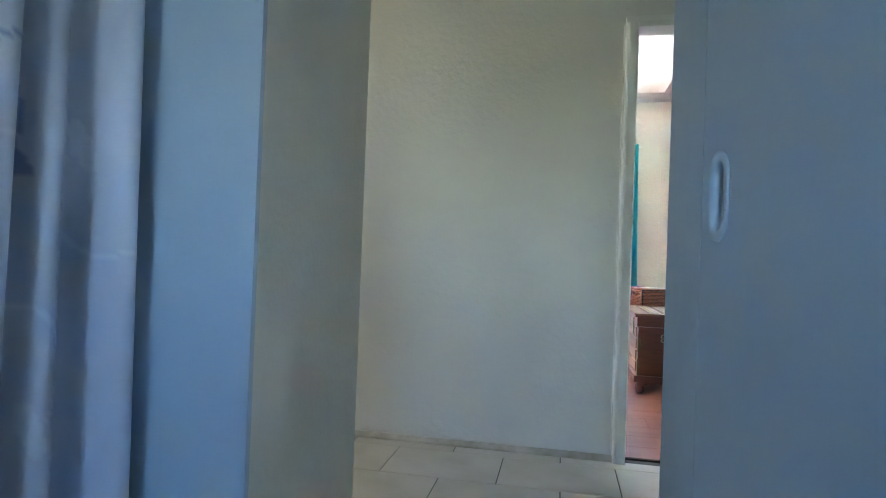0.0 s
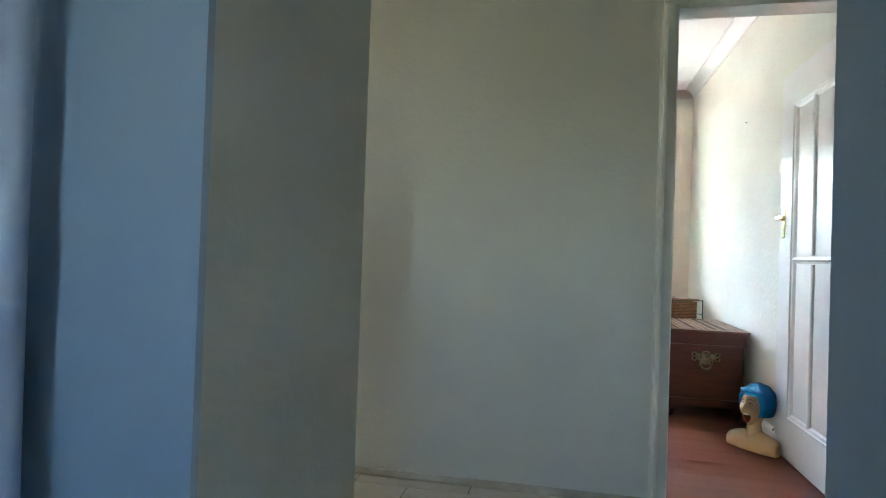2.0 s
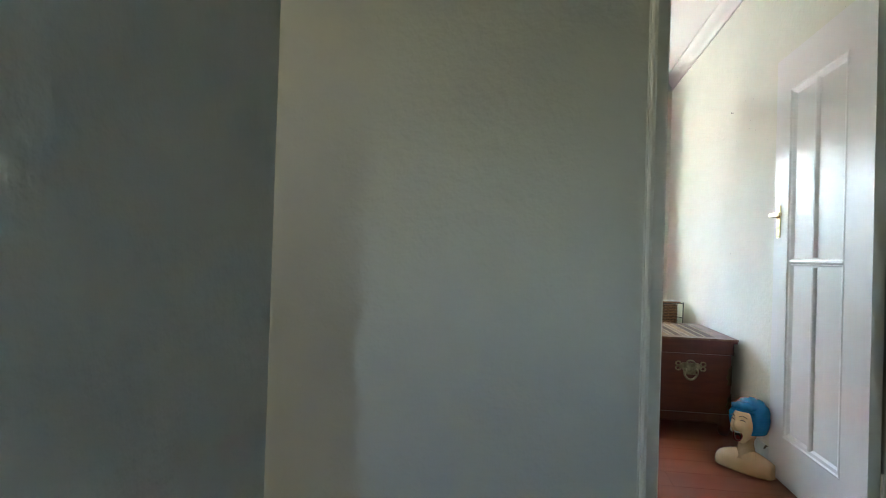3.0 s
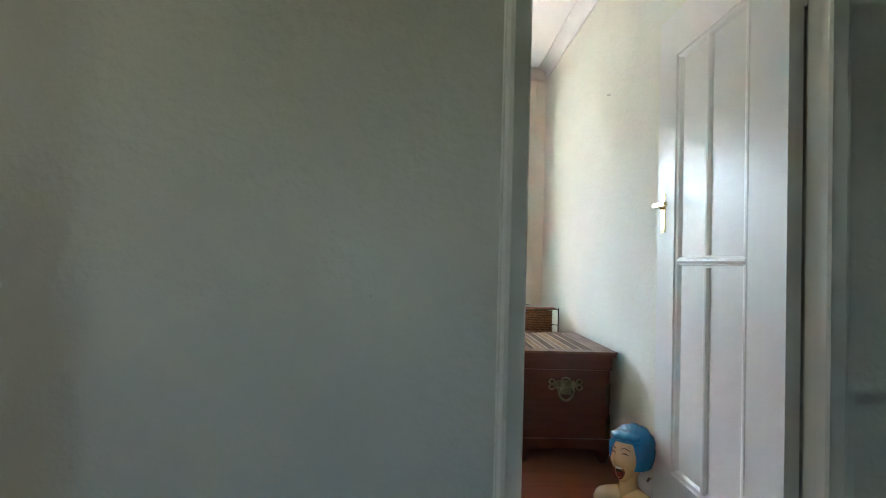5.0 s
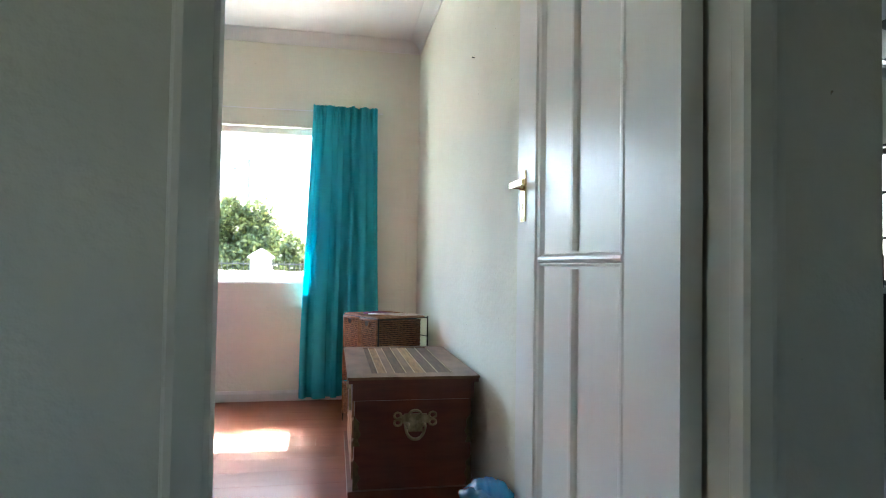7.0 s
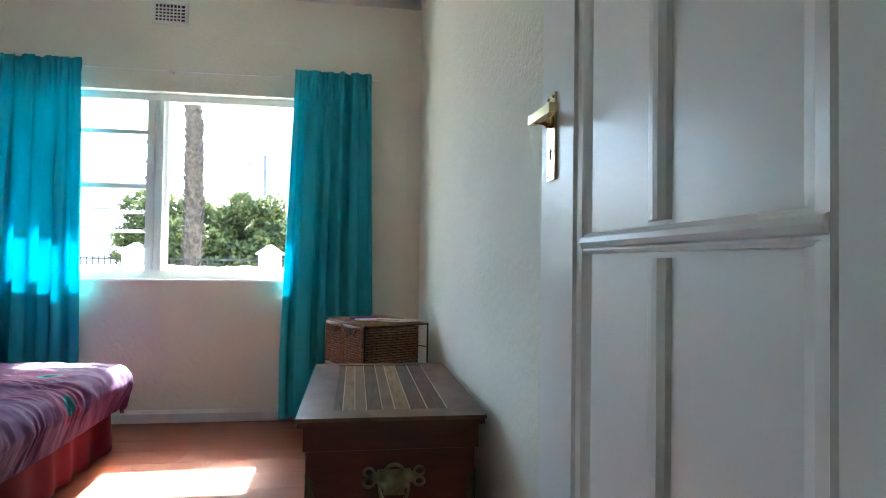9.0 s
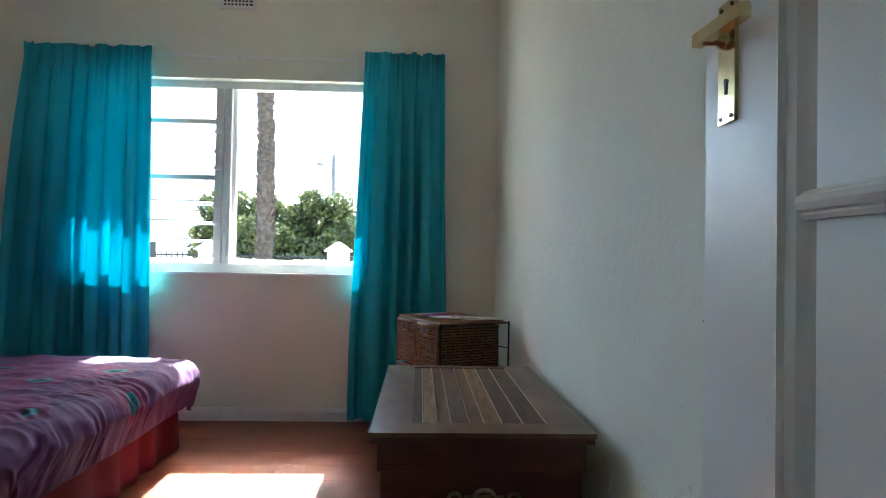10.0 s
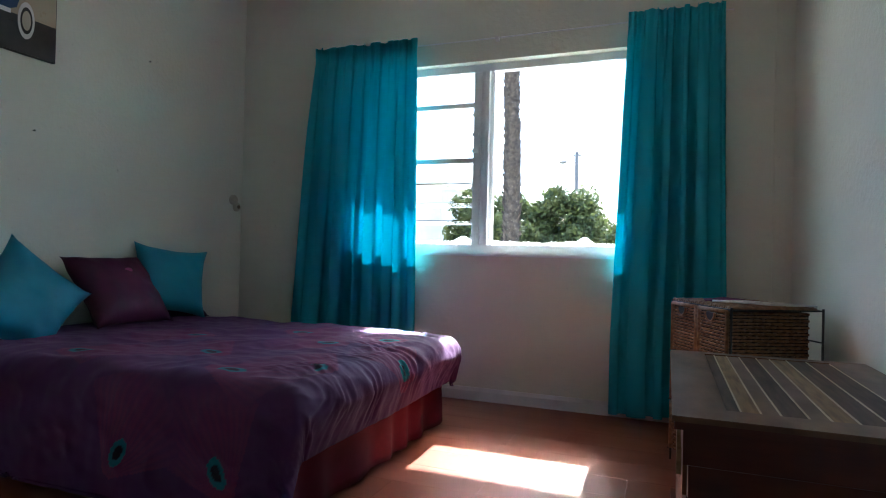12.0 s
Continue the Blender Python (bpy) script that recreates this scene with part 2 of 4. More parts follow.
# ---- floors ----
floor_1 = structure("floor_bedroom", boxes((XW - 0.2, XL, YS + 0.06, YN + 0.2, -0.1, -0.006)), JOINT, "red-brown laminate plank floor", "floor")
floor_2 = structure("floor_hall", boxes((-0.9, 5.6, -1.6, 1.6, -0.1, -0.004), (-3.25, 5.6, 1.6, YS + 0.06, -0.1, -0.004), (XL, 5.6, YS + 0.06, 8.1, -0.1, -0.004)), GROUT, "cream stone-look tiled floor with dark joints", "floor")
structure("threshold", boxes((D0 - 0.02, D1 + 0.02, YS + 0.055, YS + 0.075, -0.004, 0.004)), JOINT, "dark strip under the bedroom door", "threshold")


def cove(name, run, label):
    """A hollow cornice; run: axis, start, end, wall face, side towards the room."""
    axis, a, b, face, side = run
    pts = [(face, CEIL), (face, CEIL - 0.079), (face + side * 0.006, CEIL - 0.079)]
    for k in range(9):
        w = math.pi / 2 * k / 8
        pts.append((face + side * (0.083 - 0.076 * math.cos(w)), CEIL - 0.074 + 0.068 * math.sin(w)))
    pts += [(face + side * 0.09, CEIL - 0.005), (face + side * 0.09, CEIL)]
    bm = prism(bmesh.new(), pts, axis, a, b)
    bm.normal_update()
    for f in bm.faces:
        f.smooth = max(abs(c) for c in f.normal) < 0.999
    structure(name, bm, CEILING, label, "cornice")


cove("cornice", ("x", XW, XE, YN, -1), "white plaster cove cornice")
cove("cornice", ("y", YS2, YN, XE, -1), "white plaster cove cornice")
cove("cornice", ("y", YS2, YN, XW, 1), "white plaster cove cornice")


def skirting(name, axis, a, b, face, side, height, mat, label):
    pts = [(face, 0.0), (face + side * 0.018, 0.0), (face + side * 0.018, height - 0.02), (face + side * 0.008, height), (face, height)]
    structure(name, prism(bmesh.new(), pts, axis, a, b), mat, label, "baseboard")


SKIRT_PAINT = material("chipped_baseboard_paint", (0.76, 0.76, 0.74), 0.4, (0.66, 0.66, 0.63), 8, specks=((0.12, 0.08, 0.06), 14, 0.72), bump=0.1)
skirting("baseboard", "x", XW, XE, YN, -1, 0.075, SKIRT_PAINT, "white painted baseboard with chipped paint")
skirting("baseboard", "y", YS2, YN, XW, 1, 0.075, SKIRT_PAINT, "white painted baseboard with chipped paint")
skirting("baseboard", "y", 4.45, YN, XE, -1, 0.075, SKIRT_PAINT, "white painted baseboard with chipped paint")
skirting("baseboard", "x", -3.2, 0.64, YS, -1, 0.03, material("dirty_plaster_cove", (0.60, 0.57, 0.48), 0.7, (0.36, 0.32, 0.24), 6), "low dirty plaster skirting along the hall wall")
structure("conduit", boxes((1.375, 1.40, YN - 0.012, YN, 0.075, CEIL - 0.12)), WALL, "painted conduit strip beside the room corner", "trim")

# ---- bedroom doorway and door ----
frame_ob = thing("door_frame", "off-white painted rebated metal door frame", "door frame", (0, 0, 0), kind="structure")
for x, o, s1, s2, s3, s4 in ((D0, -1, 0.020, 0.036, 0.045, 0.066), (D1, 1, 0.003, 0.010, 0.0245, 0.094)):
    pts = [(x, YS - 0.030), (x + o * 0.006, YS - 0.038), (x + o * 0.042, YS - 0.040), (x + o * 0.052, YS - 0.036), (x + o * 0.058, YS - 0.024), (x + o * 0.059, YS - 0.008),
           (x + o * (s4 - 0.003), YS - 0.007), (x + o * s4, YS - 0.001), (x + o * s3, YS - 0.001), (x + o * s3, YS2 + 0.002), (x + o * s2, YS2 + 0.002), (x + o * s2, YS + 0.062), (x + o * s1, YS + 0.058), (x + o * s1, YS + 0.005), (x, YS)]
    part("jamb", prism(bmesh.new(), pts, "z", 0, DH + 0.02), FRAME_PAINT, frame_ob)
part("head", boxes((D0 - 0.058, D1 + 0.058, YS - 0.039, YS - 0.001, DH + 0.021, DH + 0.048), (D0 + 0.001, D1 - 0.001, YS - 0.034, YS + 0.066, DH, DH + 0.0205), (D0 - 0.024, D1 + 0.024, YS + 0.067, YS2 + 0.002, DH + 0.012, DH + 0.0245)), FRAME_PAINT, frame_ob)


def door_leaf():
    """A leaf of 0.88 m, hinge side at y = 0, its face with the mouldings towards -x."""
    w, h, th = 0.88, 2.0, 0.04
    door = thing("door_1", "open white gloss-painted panelled door with brass lever handle", "door", (1.398, 3.522, 0.012), kind="structure")
    a, b = 0.19, 0.72                    # inner edges of the stiles
    part("stile", boxes((0, th, 0, a, 0, h)), GLOSS, door, bevel=0.003)
    part("stile", boxes((0, th, b, w, 0, h)), GLOSS, door, bevel=0.003)
    for z0, z1 in ((0, 0.205), (1.83, h)):
        part("rail", boxes((0, th, a, b, z0, z1)), GLOSS, door, bevel=0.002)
    for z0, z1 in ((0.205, 1.019), (1.019, 1.83)):
        part("panel", boxes((0.013, th - 0.013, a, b, z0, z1)), GLOSS, door)
        part("muntin", prism(bmesh.new(), [(0.0135, 0.440), (0.008, 0.445), (0.003, 0.456), (0.002, 0.466), (0.003, 0.476), (0.008, 0.487), (0.0135, 0.492)], "z", z0 + 0.022, z1 - 0.022), GLOSS, door)
        for y, s in ((a, 1), (b, -1)):
            part("bead", prism(bmesh.new(), [(0.0135, y), (0.0, y), (-0.002, y + s * 0.006), (0.003, y + s * 0.012), (0.005, y + s * 0.028), (0.010, y + s * 0.040), (0.0135, y + s * 0.050)], "z", z0, z1), GLOSS, door)
        for z, s, hh in (((z1, -1, 1),) if z0 > 1 else ((z0, 1, 1),)):
            part("bead", prism(bmesh.new(), [(0.0135, z), (0.0, z), (-0.002, z + s * 0.006 * hh), (0.003, z + s * 0.012 * hh), (0.006, z + s * 0.024 * hh), (0.0135, z + s * 0.034 * hh)], "y", a, b), GLOSS, door)
    part("shelf_moulding", prism(bmesh.new(), [(0.0135, 1.004), (0.006, 1.0045), (0.004, 1.009), (0.005, 1.012), (0.000, 1.014), (-0.003, 1.021), (-0.001, 1.028), (0.005, 1.031), (0.007, 1.034), (0.0135, 1.036)], "y", a + 0.012, b - 0.036), GLOSS, door)
    plate = part("handle_plate", boxes((-0.005, 0.0, 0.798, 0.838, 1.136, 1.290)), BRIGHT_BRASS, door, "polished brass lever plate with keyhole", bevel=0.002)
    # Black pieces on the plate's face stand for the shade inside the keyhole.
    part("keyhole", boxes((-0.0062, -0.0045, 0.8155, 0.8205, 1.172, 1.186)), BLACK, plate)
    part("keyhole", tube(bmesh.new(), [(-0.0045, 0.818, 1.188), (-0.0063, 0.818, 1.188)], 0.0042, 10), BLACK, plate)
    for z in (1.143, 1.283):
        for y in (0.805, 0.831):
            part("screw", tube(bmesh.new(), [(-0.0045, y, z), (-0.0062, y, z)], 0.003, 8), BLACK, plate)
    bm = tube(bmesh.new(), [(-0.005, 0.818, 1.243), (-0.012, 0.818, 1.243), (-0.018, 0.818, 1.243), (-0.034, 0.818, 1.243)], [0.015, 0.014, 0.009, 0.009], 14)
    part("lever_neck", bm, BRIGHT_BRASS, door, smooth=True)
    bm = prism(bmesh.new(), [(-0.042, 0.834), (-0.028, 0.836), (-0.024, 0.79), (-0.020, 0.735), (-0.027, 0.728), (-0.036, 0.735)], "z", 1.236, 1.252)
    part("lever", bm, BRIGHT_BRASS, door, "flat polished brass lever", bevel=0.003)
    for z in (0.25, 1.75):
        part("hinge", tube(bmesh.new(), [(th + 0.004, -0.004, z - 0.05), (th + 0.004, -0.004, z + 0.05)], 0.006, 10), FRAME_PAINT, door)


door_leaf()

# ---- bedroom window ----
win = thing("window_1", "white metal window with glass louvres and one large fixed pane", "window", (0, 7.25, 0), kind="structure")
MX0, MX1 = -0.20, -0.12
part("window_frame", boxes((W0, W1, -0.02, 0.03, WZ1 - 0.045, WZ1), (W0, W1, -0.02, 0.03, WZ0, WZ0 + 0.065), (W0, W0 + 0.04, -0.02, 0.03, WZ0 + 0.065, WZ1 - 0.045), (W1 - 0.04, W1, -0.02, 0.03, WZ0 + 0.065, WZ1 - 0.045)), WHITE_METAL, win, bevel=0.003)
part("mullion", prism(bmesh.new(), [(MX0, 0.035), (MX0, -0.004), (MX0 + 0.012, -0.014), (MX0 + 0.030, -0.016), (MX0 + 0.036, -0.030), (MX0 + 0.056, -0.030), (MX0 + 0.062, -0.016), (MX1 - 0.010, -0.010), (MX1, 0.0), (MX1, 0.035)], "z", WZ0 + 0.065, WZ1 - 0.045), WHITE_METAL, win)
part("louvre_channel", boxes((MX0 - 0.045, MX0, -0.012, 0.02, WZ0 + 0.065, WZ1 - 0.045)), WHITE_METAL, win, bevel=0.002)
part("louvre_channel", boxes((W0 + 0.04, W0 + 0.085, -0.012, 0.02, WZ0 + 0.065, WZ1 - 0.045)), WHITE_METAL, win, bevel=0.002)
for z, h in ((1.785, 0.028), (1.445, 0.030)):
    part("transom", boxes((W0 + 0.085, MX0 - 0.045, -0.015, 0.022, z - h / 2, z + h / 2)), WHITE_METAL, win, bevel=0.002)
for k, z in enumerate((1.062, 1.172, 1.290)):
    bm = boxes((W0 + 0.085, MX0 - 0.045, -0.002, 0.002, z - 0.05, z + 0.05))
    bmesh.ops.rotate(bm, cent=(0, 0, z), matrix=Matrix.Rotation(radians(80), 3, "X"), verts=bm.verts)
    blade = part("louvre_blade", bm, GLASS, win)
    blade.visible_shadow = False
for z in (0.97, 1.07, 1.17, 1.27, 1.50, 1.60, 1.72):
    part("louvre_clip", boxes((MX0 - 0.05, MX0 - 0.012, -0.026, -0.012, z - 0.008, z + 0.012)), WHITE_METAL, win, bevel=0.003)
pane = part("pane", boxes((MX1, W1 - 0.04, 0.0, 0.004, WZ0 + 0.065, WZ1 - 0.045)), GLASS, win)
pane.visible_shadow = False
for z0, z1 in ((1.80, WZ1 - 0.045), (1.46, 1.77)):
    pane = part("pane", boxes((W0 + 0.085, MX0 - 0.045, 0.0, 0.004, z0, z1)), GLASS, win)
    pane.visible_shadow = False
part("window_sill", boxes((W0 - 0.0, W1 + 0.0, -0.085, -0.02, WZ0 - 0.002, WZ0 + 0.012)), WHITE_METAL, win, "white painted inner sill", bevel=0.004)

# air vent
vent = thing("air_vent", "white plaster wall vent with square holes near the ceiling", "air vent", (-0.207, YN, 2.447))
# There is no depth here; black colour stands for the shade in the holes.
part("backing", boxes((0.004, 0.206, -0.004, 0.0, 0.004, 0.136)), BLACK, vent, "black sheet drawn as the unlit cavity behind the grille")
bars = [(0.0, 0.21, -0.016, -0.004, 0.0, 0.018), (0.0, 0.21, -0.016, -0.004, 0.122, 0.14)]
part("frame", boxes(*bars, (0.0, 0.018, -0.016, -0.004, 0.018, 0.122), (0.192, 0.21, -0.016, -0.004, 0.018, 0.122)), WHITE, vent)
for k in range(4):
    z = 0.034 + k * 0.0205
    part("slat", boxes((0.018, 0.192, -0.014, -0.005, z, z + 0.006)), WHITE, vent)
for k in range(7):
    x = 0.034 + k * 0.0215
    part("slat", boxes((x, x + 0.006, -0.0135, -0.0045, 0.018, 0.122)), WHITE, vent)

# ---- curtains ----


def curtain(name, label, mat, top, foot, zt, zb, folds, seed, place, depth=0.035, header=0.085, turn=0.0, swing=0.0, category="curtain", thick=0.0012, group="", print_leaves=False, tuck=0.31):
    """A gathered cloth from top = (x0, x1) at zt to foot = (x0, x1) at zb."""
    rnd = random.Random(seed)
    cuts = [0.0]
    for k in range(folds):
        cuts.append(cuts[-1] + rnd.uniform(0.4, 2.0))
    cuts = [c / cuts[-1] for c in cuts]
    amps = [rnd.uniform(0.35, 1.15) for _ in range(folds)]
    thing_ob = thing(name, label, category, place, turn, group)
    span = abs(foot[1] - foot[0])

    def fold(u):
        """Depth of the fold at u, and how far its sides tuck in under it."""
        for k in range(folds):
            if u <= cuts[k + 1] or k == folds - 1:
                h = cuts[k + 1] - cuts[k]
                w = math.pi * min(1.0, max(0.0, (u - cuts[k]) / h))
                return amps[k] * math.sin(w) * (1 if k % 2 else -1), -tuck * min(1.0, amps[k]) * h * span * math.sin(2 * w)
        return 0.0, 0.0

    def place_cloth(u, v):
        z = zt + (zb - zt) * v
        down = max(0.0, (zt - header - z) / (zt - header - zb))
        e = min(1.0, down * 1.25) ** 0.8
        x0, x1 = top[0] + (foot[0] - top[0]) * e, top[1] + (foot[1] - top[1]) * e
        sway = 0.014 * noise.noise((u * 5 + seed, v * 1.5, 0.3))
        open_ = (0.30 + 0.70 * min(1, down * 3)) * (1 + 0.35 * noise.noise((u * 4, v * 1.6, seed + 9)))
        dy, dx = fold(min(1.0, max(0.0, u + 0.012 * down * noise.noise((u * 3, v * 1.2, seed + 5)))))
        y = depth * open_ * dy + 0.012 * noise.noise((u * 13, v * 1.8, seed)) * open_ + 0.003 * noise.noise((u * 45, v * 2.5, seed + 3)) * open_
        if z > zt - header:
            y += 0.019 * math.sin(u * folds * 9.5 + 2 * noise.noise((u * 9, seed, 0)))
            z += 0.007 * noise.noise((u * 11, seed, 4.0)) + 0.009 * max(0.0, (z - zt + header) / header) * math.sin(u * folds * 9.5)
            if zt - header * 0.55 > z > zt - header * 0.85:
                y *= 0.8
        else:
            y += 0.011 * math.exp(-down * 14) * math.sin(u * folds * 9.5)
        return (x0 + (x1 - x0) * u + sway * down + dx * min(1.0, 0.2 + open_), y + swing * down * u, z)

    bm = bmesh.new()
    rows = 240 if print_leaves else 46
    nu = 16 * folds
    grid(bm, nu, rows, place_cloth)
    if print_leaves:
        spots = [(rnd.uniform(0, 1), rnd.uniform(0, 1), rnd.uniform(0, math.tau), rnd.random() < 0.35) for _ in range(46)]
        layer = bm.verts.layers.float_color.new("print")
        bm.verts.ensure_lookup_table()
        for k, vert in enumerate(bm.verts):
            u, v = (k // (rows + 1)) / nu, (k % (rows + 1)) / rows
            shade = (0.70, 0.74, 0.88)
            for a, c, ang, dark in spots:
                dx, dy = (u - a) * 1.6, (v - c) * 1.9
                p, q = dx * math.cos(ang) + dy * math.sin(ang), -dx * math.sin(ang) + dy * math.cos(ang)
                if (p / 0.05) ** 2 + (q / 0.02) ** 2 < 1 or abs(math.hypot(p - 0.10, q) - 0.10) < 0.004 and q > 0:
                    shade = (0.28, 0.34, 0.62) if dark and v > 0.55 else (0.82, 0.86, 0.96)
            vert[layer] = (*shade, 1)
    cloth = part("cloth", bm, mat, thing_ob, smooth=True)
    sol = cloth.modifiers.new("cloth", "SOLIDIFY")
    sol.thickness = thick
    return thing_ob


curtain("curtain", "turquoise cotton curtain with gathered heading, sunlit from behind", TURQUOISE, (0.664, 1.136), (0.605, 1.165), 2.19, 0.03, 11, 11, (0, 7.10, 0), swing=-0.02, depth=0.046, group="bedroom curtains")
curtain("curtain", "wide turquoise cotton curtain hanging behind the bed, patched with sun", TURQUOISE, (-1.30, -0.575), (-1.42, -0.545), 2.185, 0.03, 15, 5, (0, 7.10, 0), depth=0.054, group="bedroom curtains")
wire = thing("curtain_wire", "thin white stretched curtain wire above the window", "curtain wire", (0, 7.152, 2.165))
part("wire", tube(bmesh.new(), [(-1.34 + 2.52 * k / 24, 0.0, -0.012 * math.sin(math.pi * k / 24)) for k in range(25)], 0.0042, 6), WHITE_METAL, wire)
part("clip", boxes((-0.094, -0.072, -0.012, 0.018, -0.028, -0.008)), WHITE, wire, bevel=0.003)
for x in (-1.34, 1.18):
    part("hook", tube(bmesh.new(), [(x, 0.0, 0.0), (x, 0.065, 0.0)], 0.004, 8), WHITE, wire)

# ---- carved chest ----
CX0, CX1, CY0, CY1, CZ = 0.90, 1.428, 4.972, 5.84, 0.572
chest = thing("storage_chest", "dark red-brown hardwood chest with striped inlaid lid and brass handle", "chest", (CX0, CY0, 0))
cw, cl = CX1 - CX0, CY1 - CY0
part("body", boxes((0.03, cw - 0.03, 0.025, cl - 0.025, 0.13, 0.475)), WOOD, chest, bevel=0.006)
for k in range(4):
    z = 0.15 + k * 0.082
    part("side_board", boxes((0.022, 0.03, 0.09, cl - 0.09, z, z + 0.07)), LID_WOOD, chest, bevel=0.003)
part("plinth", boxes((0.008, cw - 0.008, 0.006, cl - 0.006, 0.085, 0.13)), WOOD, chest, bevel=0.012)
part("plinth_apron", prism(bmesh.new(), [(0.03, 0.085), (0.03, 0.05), (0.07, 0.055), (0.11, 0.078), (cw - 0.11, 0.078), (cw - 0.07, 0.055), (cw - 0.03, 0.05), (cw - 0.03, 0.085)], "y", 0.012, 0.03), WOOD, chest)
for x in (0.055, cw - 0.055):
    for y in (0.055, cl - 0.055):
        part("foot", tube(bmesh.new(), [(x, y, 0.0), (x, y, 0.012), (x, y, 0.035), (x, y, 0.06), (x, y, 0.085)], [0.022, 0.03, 0.036, 0.03, 0.024], 14), WOOD, chest, smooth=True)
lid = part("lid", boxes((0.02, cw - 0.02, 0.018, cl - 0.018, 0.478, 0.545)), WOOD, chest, bevel=0.006)
part("lid_edge", boxes((0.004, cw - 0.004, 0.004, cl - 0.004, 0.546, 0.5605)), WOOD, lid, bevel=0.004)
part("lid_frame", boxes((0.0, 0.098, 0.0, cl, 0.561, CZ), (cw - 0.098, cw, 0.0, cl, 0.561, CZ), (0.098, cw - 0.098, 0.0, 0.085, 0.561, CZ), (0.098, cw - 0.098, cl - 0.04, cl, 0.561, CZ)), LID_WOOD, lid, "worn greyish teak frame", bevel=0.004)
edges = [0.098, 0.125, 0.160, 0.194, 0.240, 0.276, 0.320, 0.371, 0.430]
tones = [BOARD_DARK, BOARD_MID, LID_WOOD, BOARD_DARK, LID_WOOD, BOARD_MID, BOARD_DARK, BOARD_DARK]
for a, b, m in zip(edges, edges[1:], tones):
    part("inlaid_board", boxes((a + 0.002, b - 0.0022, 0.088, cl - 0.043, 0.561, CZ - 0.003)), m, lid, bevel=0.001)
    part("inlay_strip", boxes((b - 0.002, b + 0.0008, 0.088, cl - 0.043, 0.561, CZ - 0.001)), INLAY, lid)
part("groove", boxes((0.098, cw - 0.098, 0.085, 0.088, 0.561, CZ - 0.004), (0.098, 0.1, 0.085, cl - 0.043, 0.561, CZ - 0.004)), BLACK, lid)


def chest_handle(parent, x, z, y):
    """A cast brass drop handle on a fretted plate, on the face at y, towards -y."""
    h = part("handle_plate", boxes((x - 0.046, x + 0.046, y - 0.006, y, z + 0.002, z + 0.046), (x - 0.03, x + 0.03, y - 0.006, y, z - 0.024, z + 0.002)), BRASS, parent, "fretted old brass mount", bevel=0.004)
    bm = bmesh.new()
    tube(bm, [(x + 0.024 * math.cos(k * math.tau / 20), y - 0.004, z + 0.042 + 0.018 * math.sin(k * math.tau / 20)) for k in range(11)], 0.005, 8)
    part("crest", bm, BRASS, h, smooth=True)
    for s in (-1, 1):
        bm = bmesh.new()
        for dz in (0.012, 0.040):
            for w in range(2):
                c = (x + s * 0.070, y - 0.004, z + dz)
                tube(bm, [(c[0] + 0.014 * math.cos(k * math.tau / 12), c[1], c[2] + 0.012 * math.sin(k * math.tau / 12)) for k in range(13)], 0.005, 6, caps=False)
        box(bm, x + s * 0.044, x + s * 0.058, y - 0.006, y - 0.001, z + 0.010, z + 0.040)
        part("fret", bm, BRASS, h, smooth=False)
        part("stud", ball_mesh((x + s * 0.032, y - 0.012, z + 0.006), 0.010), BRASS, h, smooth=True)
    bm = tube(bmesh.new(), [(x + 0.040 * math.cos(math.pi + k * math.pi / 14), y - 0.014, z + 0.004 + 0.056 * math.sin(math.pi + k * math.pi / 14)) for k in range(15)], [0.0045 + 0.002 * math.sin(math.pi * k / 14) for k in range(15)], 10)
    part("bail", bm, BRASS, h, "drop bail handle", smooth=True)


def ball_mesh(c, r):
    bm = bmesh.new()
    ball(bm, c, (r, r, r), u=12, v=8)
    return bm


chest_handle(chest, 1.170 - CX0, 0.375, 0.025)
for z in (0.19, 0.36):
    for x, s in ((0.03, 1), (cw - 0.03, -1)):
        part("corner_mount", prism(bmesh.new(), [(x - s * 0.003, z - 0.06), (x + s * 0.022, z - 0.06), (x + s * 0.014, z - 0.035), (x + s * 0.026, z - 0.015), (x + s * 0.016, z + 0.01), (x + s * 0.020, z + 0.03), (x - s * 0.003, z + 0.06)], "y", 0.021, 0.0255), material("tarnished_brass", (0.13, 0.105, 0.05), 0.5, (0.07, 0.055, 0.03), 40, metal=0.6), chest, "tarnished brass corner mount")
for y in (0.22, cl - 0.22):
    part("hasp", boxes((0.012, 0.022, y - 0.025, y + 0.025, 0.40, 0.53)), BRASS, chest, bevel=0.004)

# ---- wicker drawer unit ----
unit = thing("wicker_drawer_unit", "brown wicker drawers in a black wire frame behind the chest", "drawer unit", (1.093, 6.150, 0), 26)
UD, UW, UH = 0.33, 0.44, 0.69           # depth along local x, width along local y, height


STRAND = material("light_wicker_strand", (0.34, 0.165, 0.07), 0.5, (0.17, 0.075, 0.03), 55, bump=0.2, bump_scale=150)
# Near-black body colour puts the shade between the strands into the basket.
GAP_SHADE = material("weave_gap_shade", (0.035, 0.017, 0.009), 0.8)


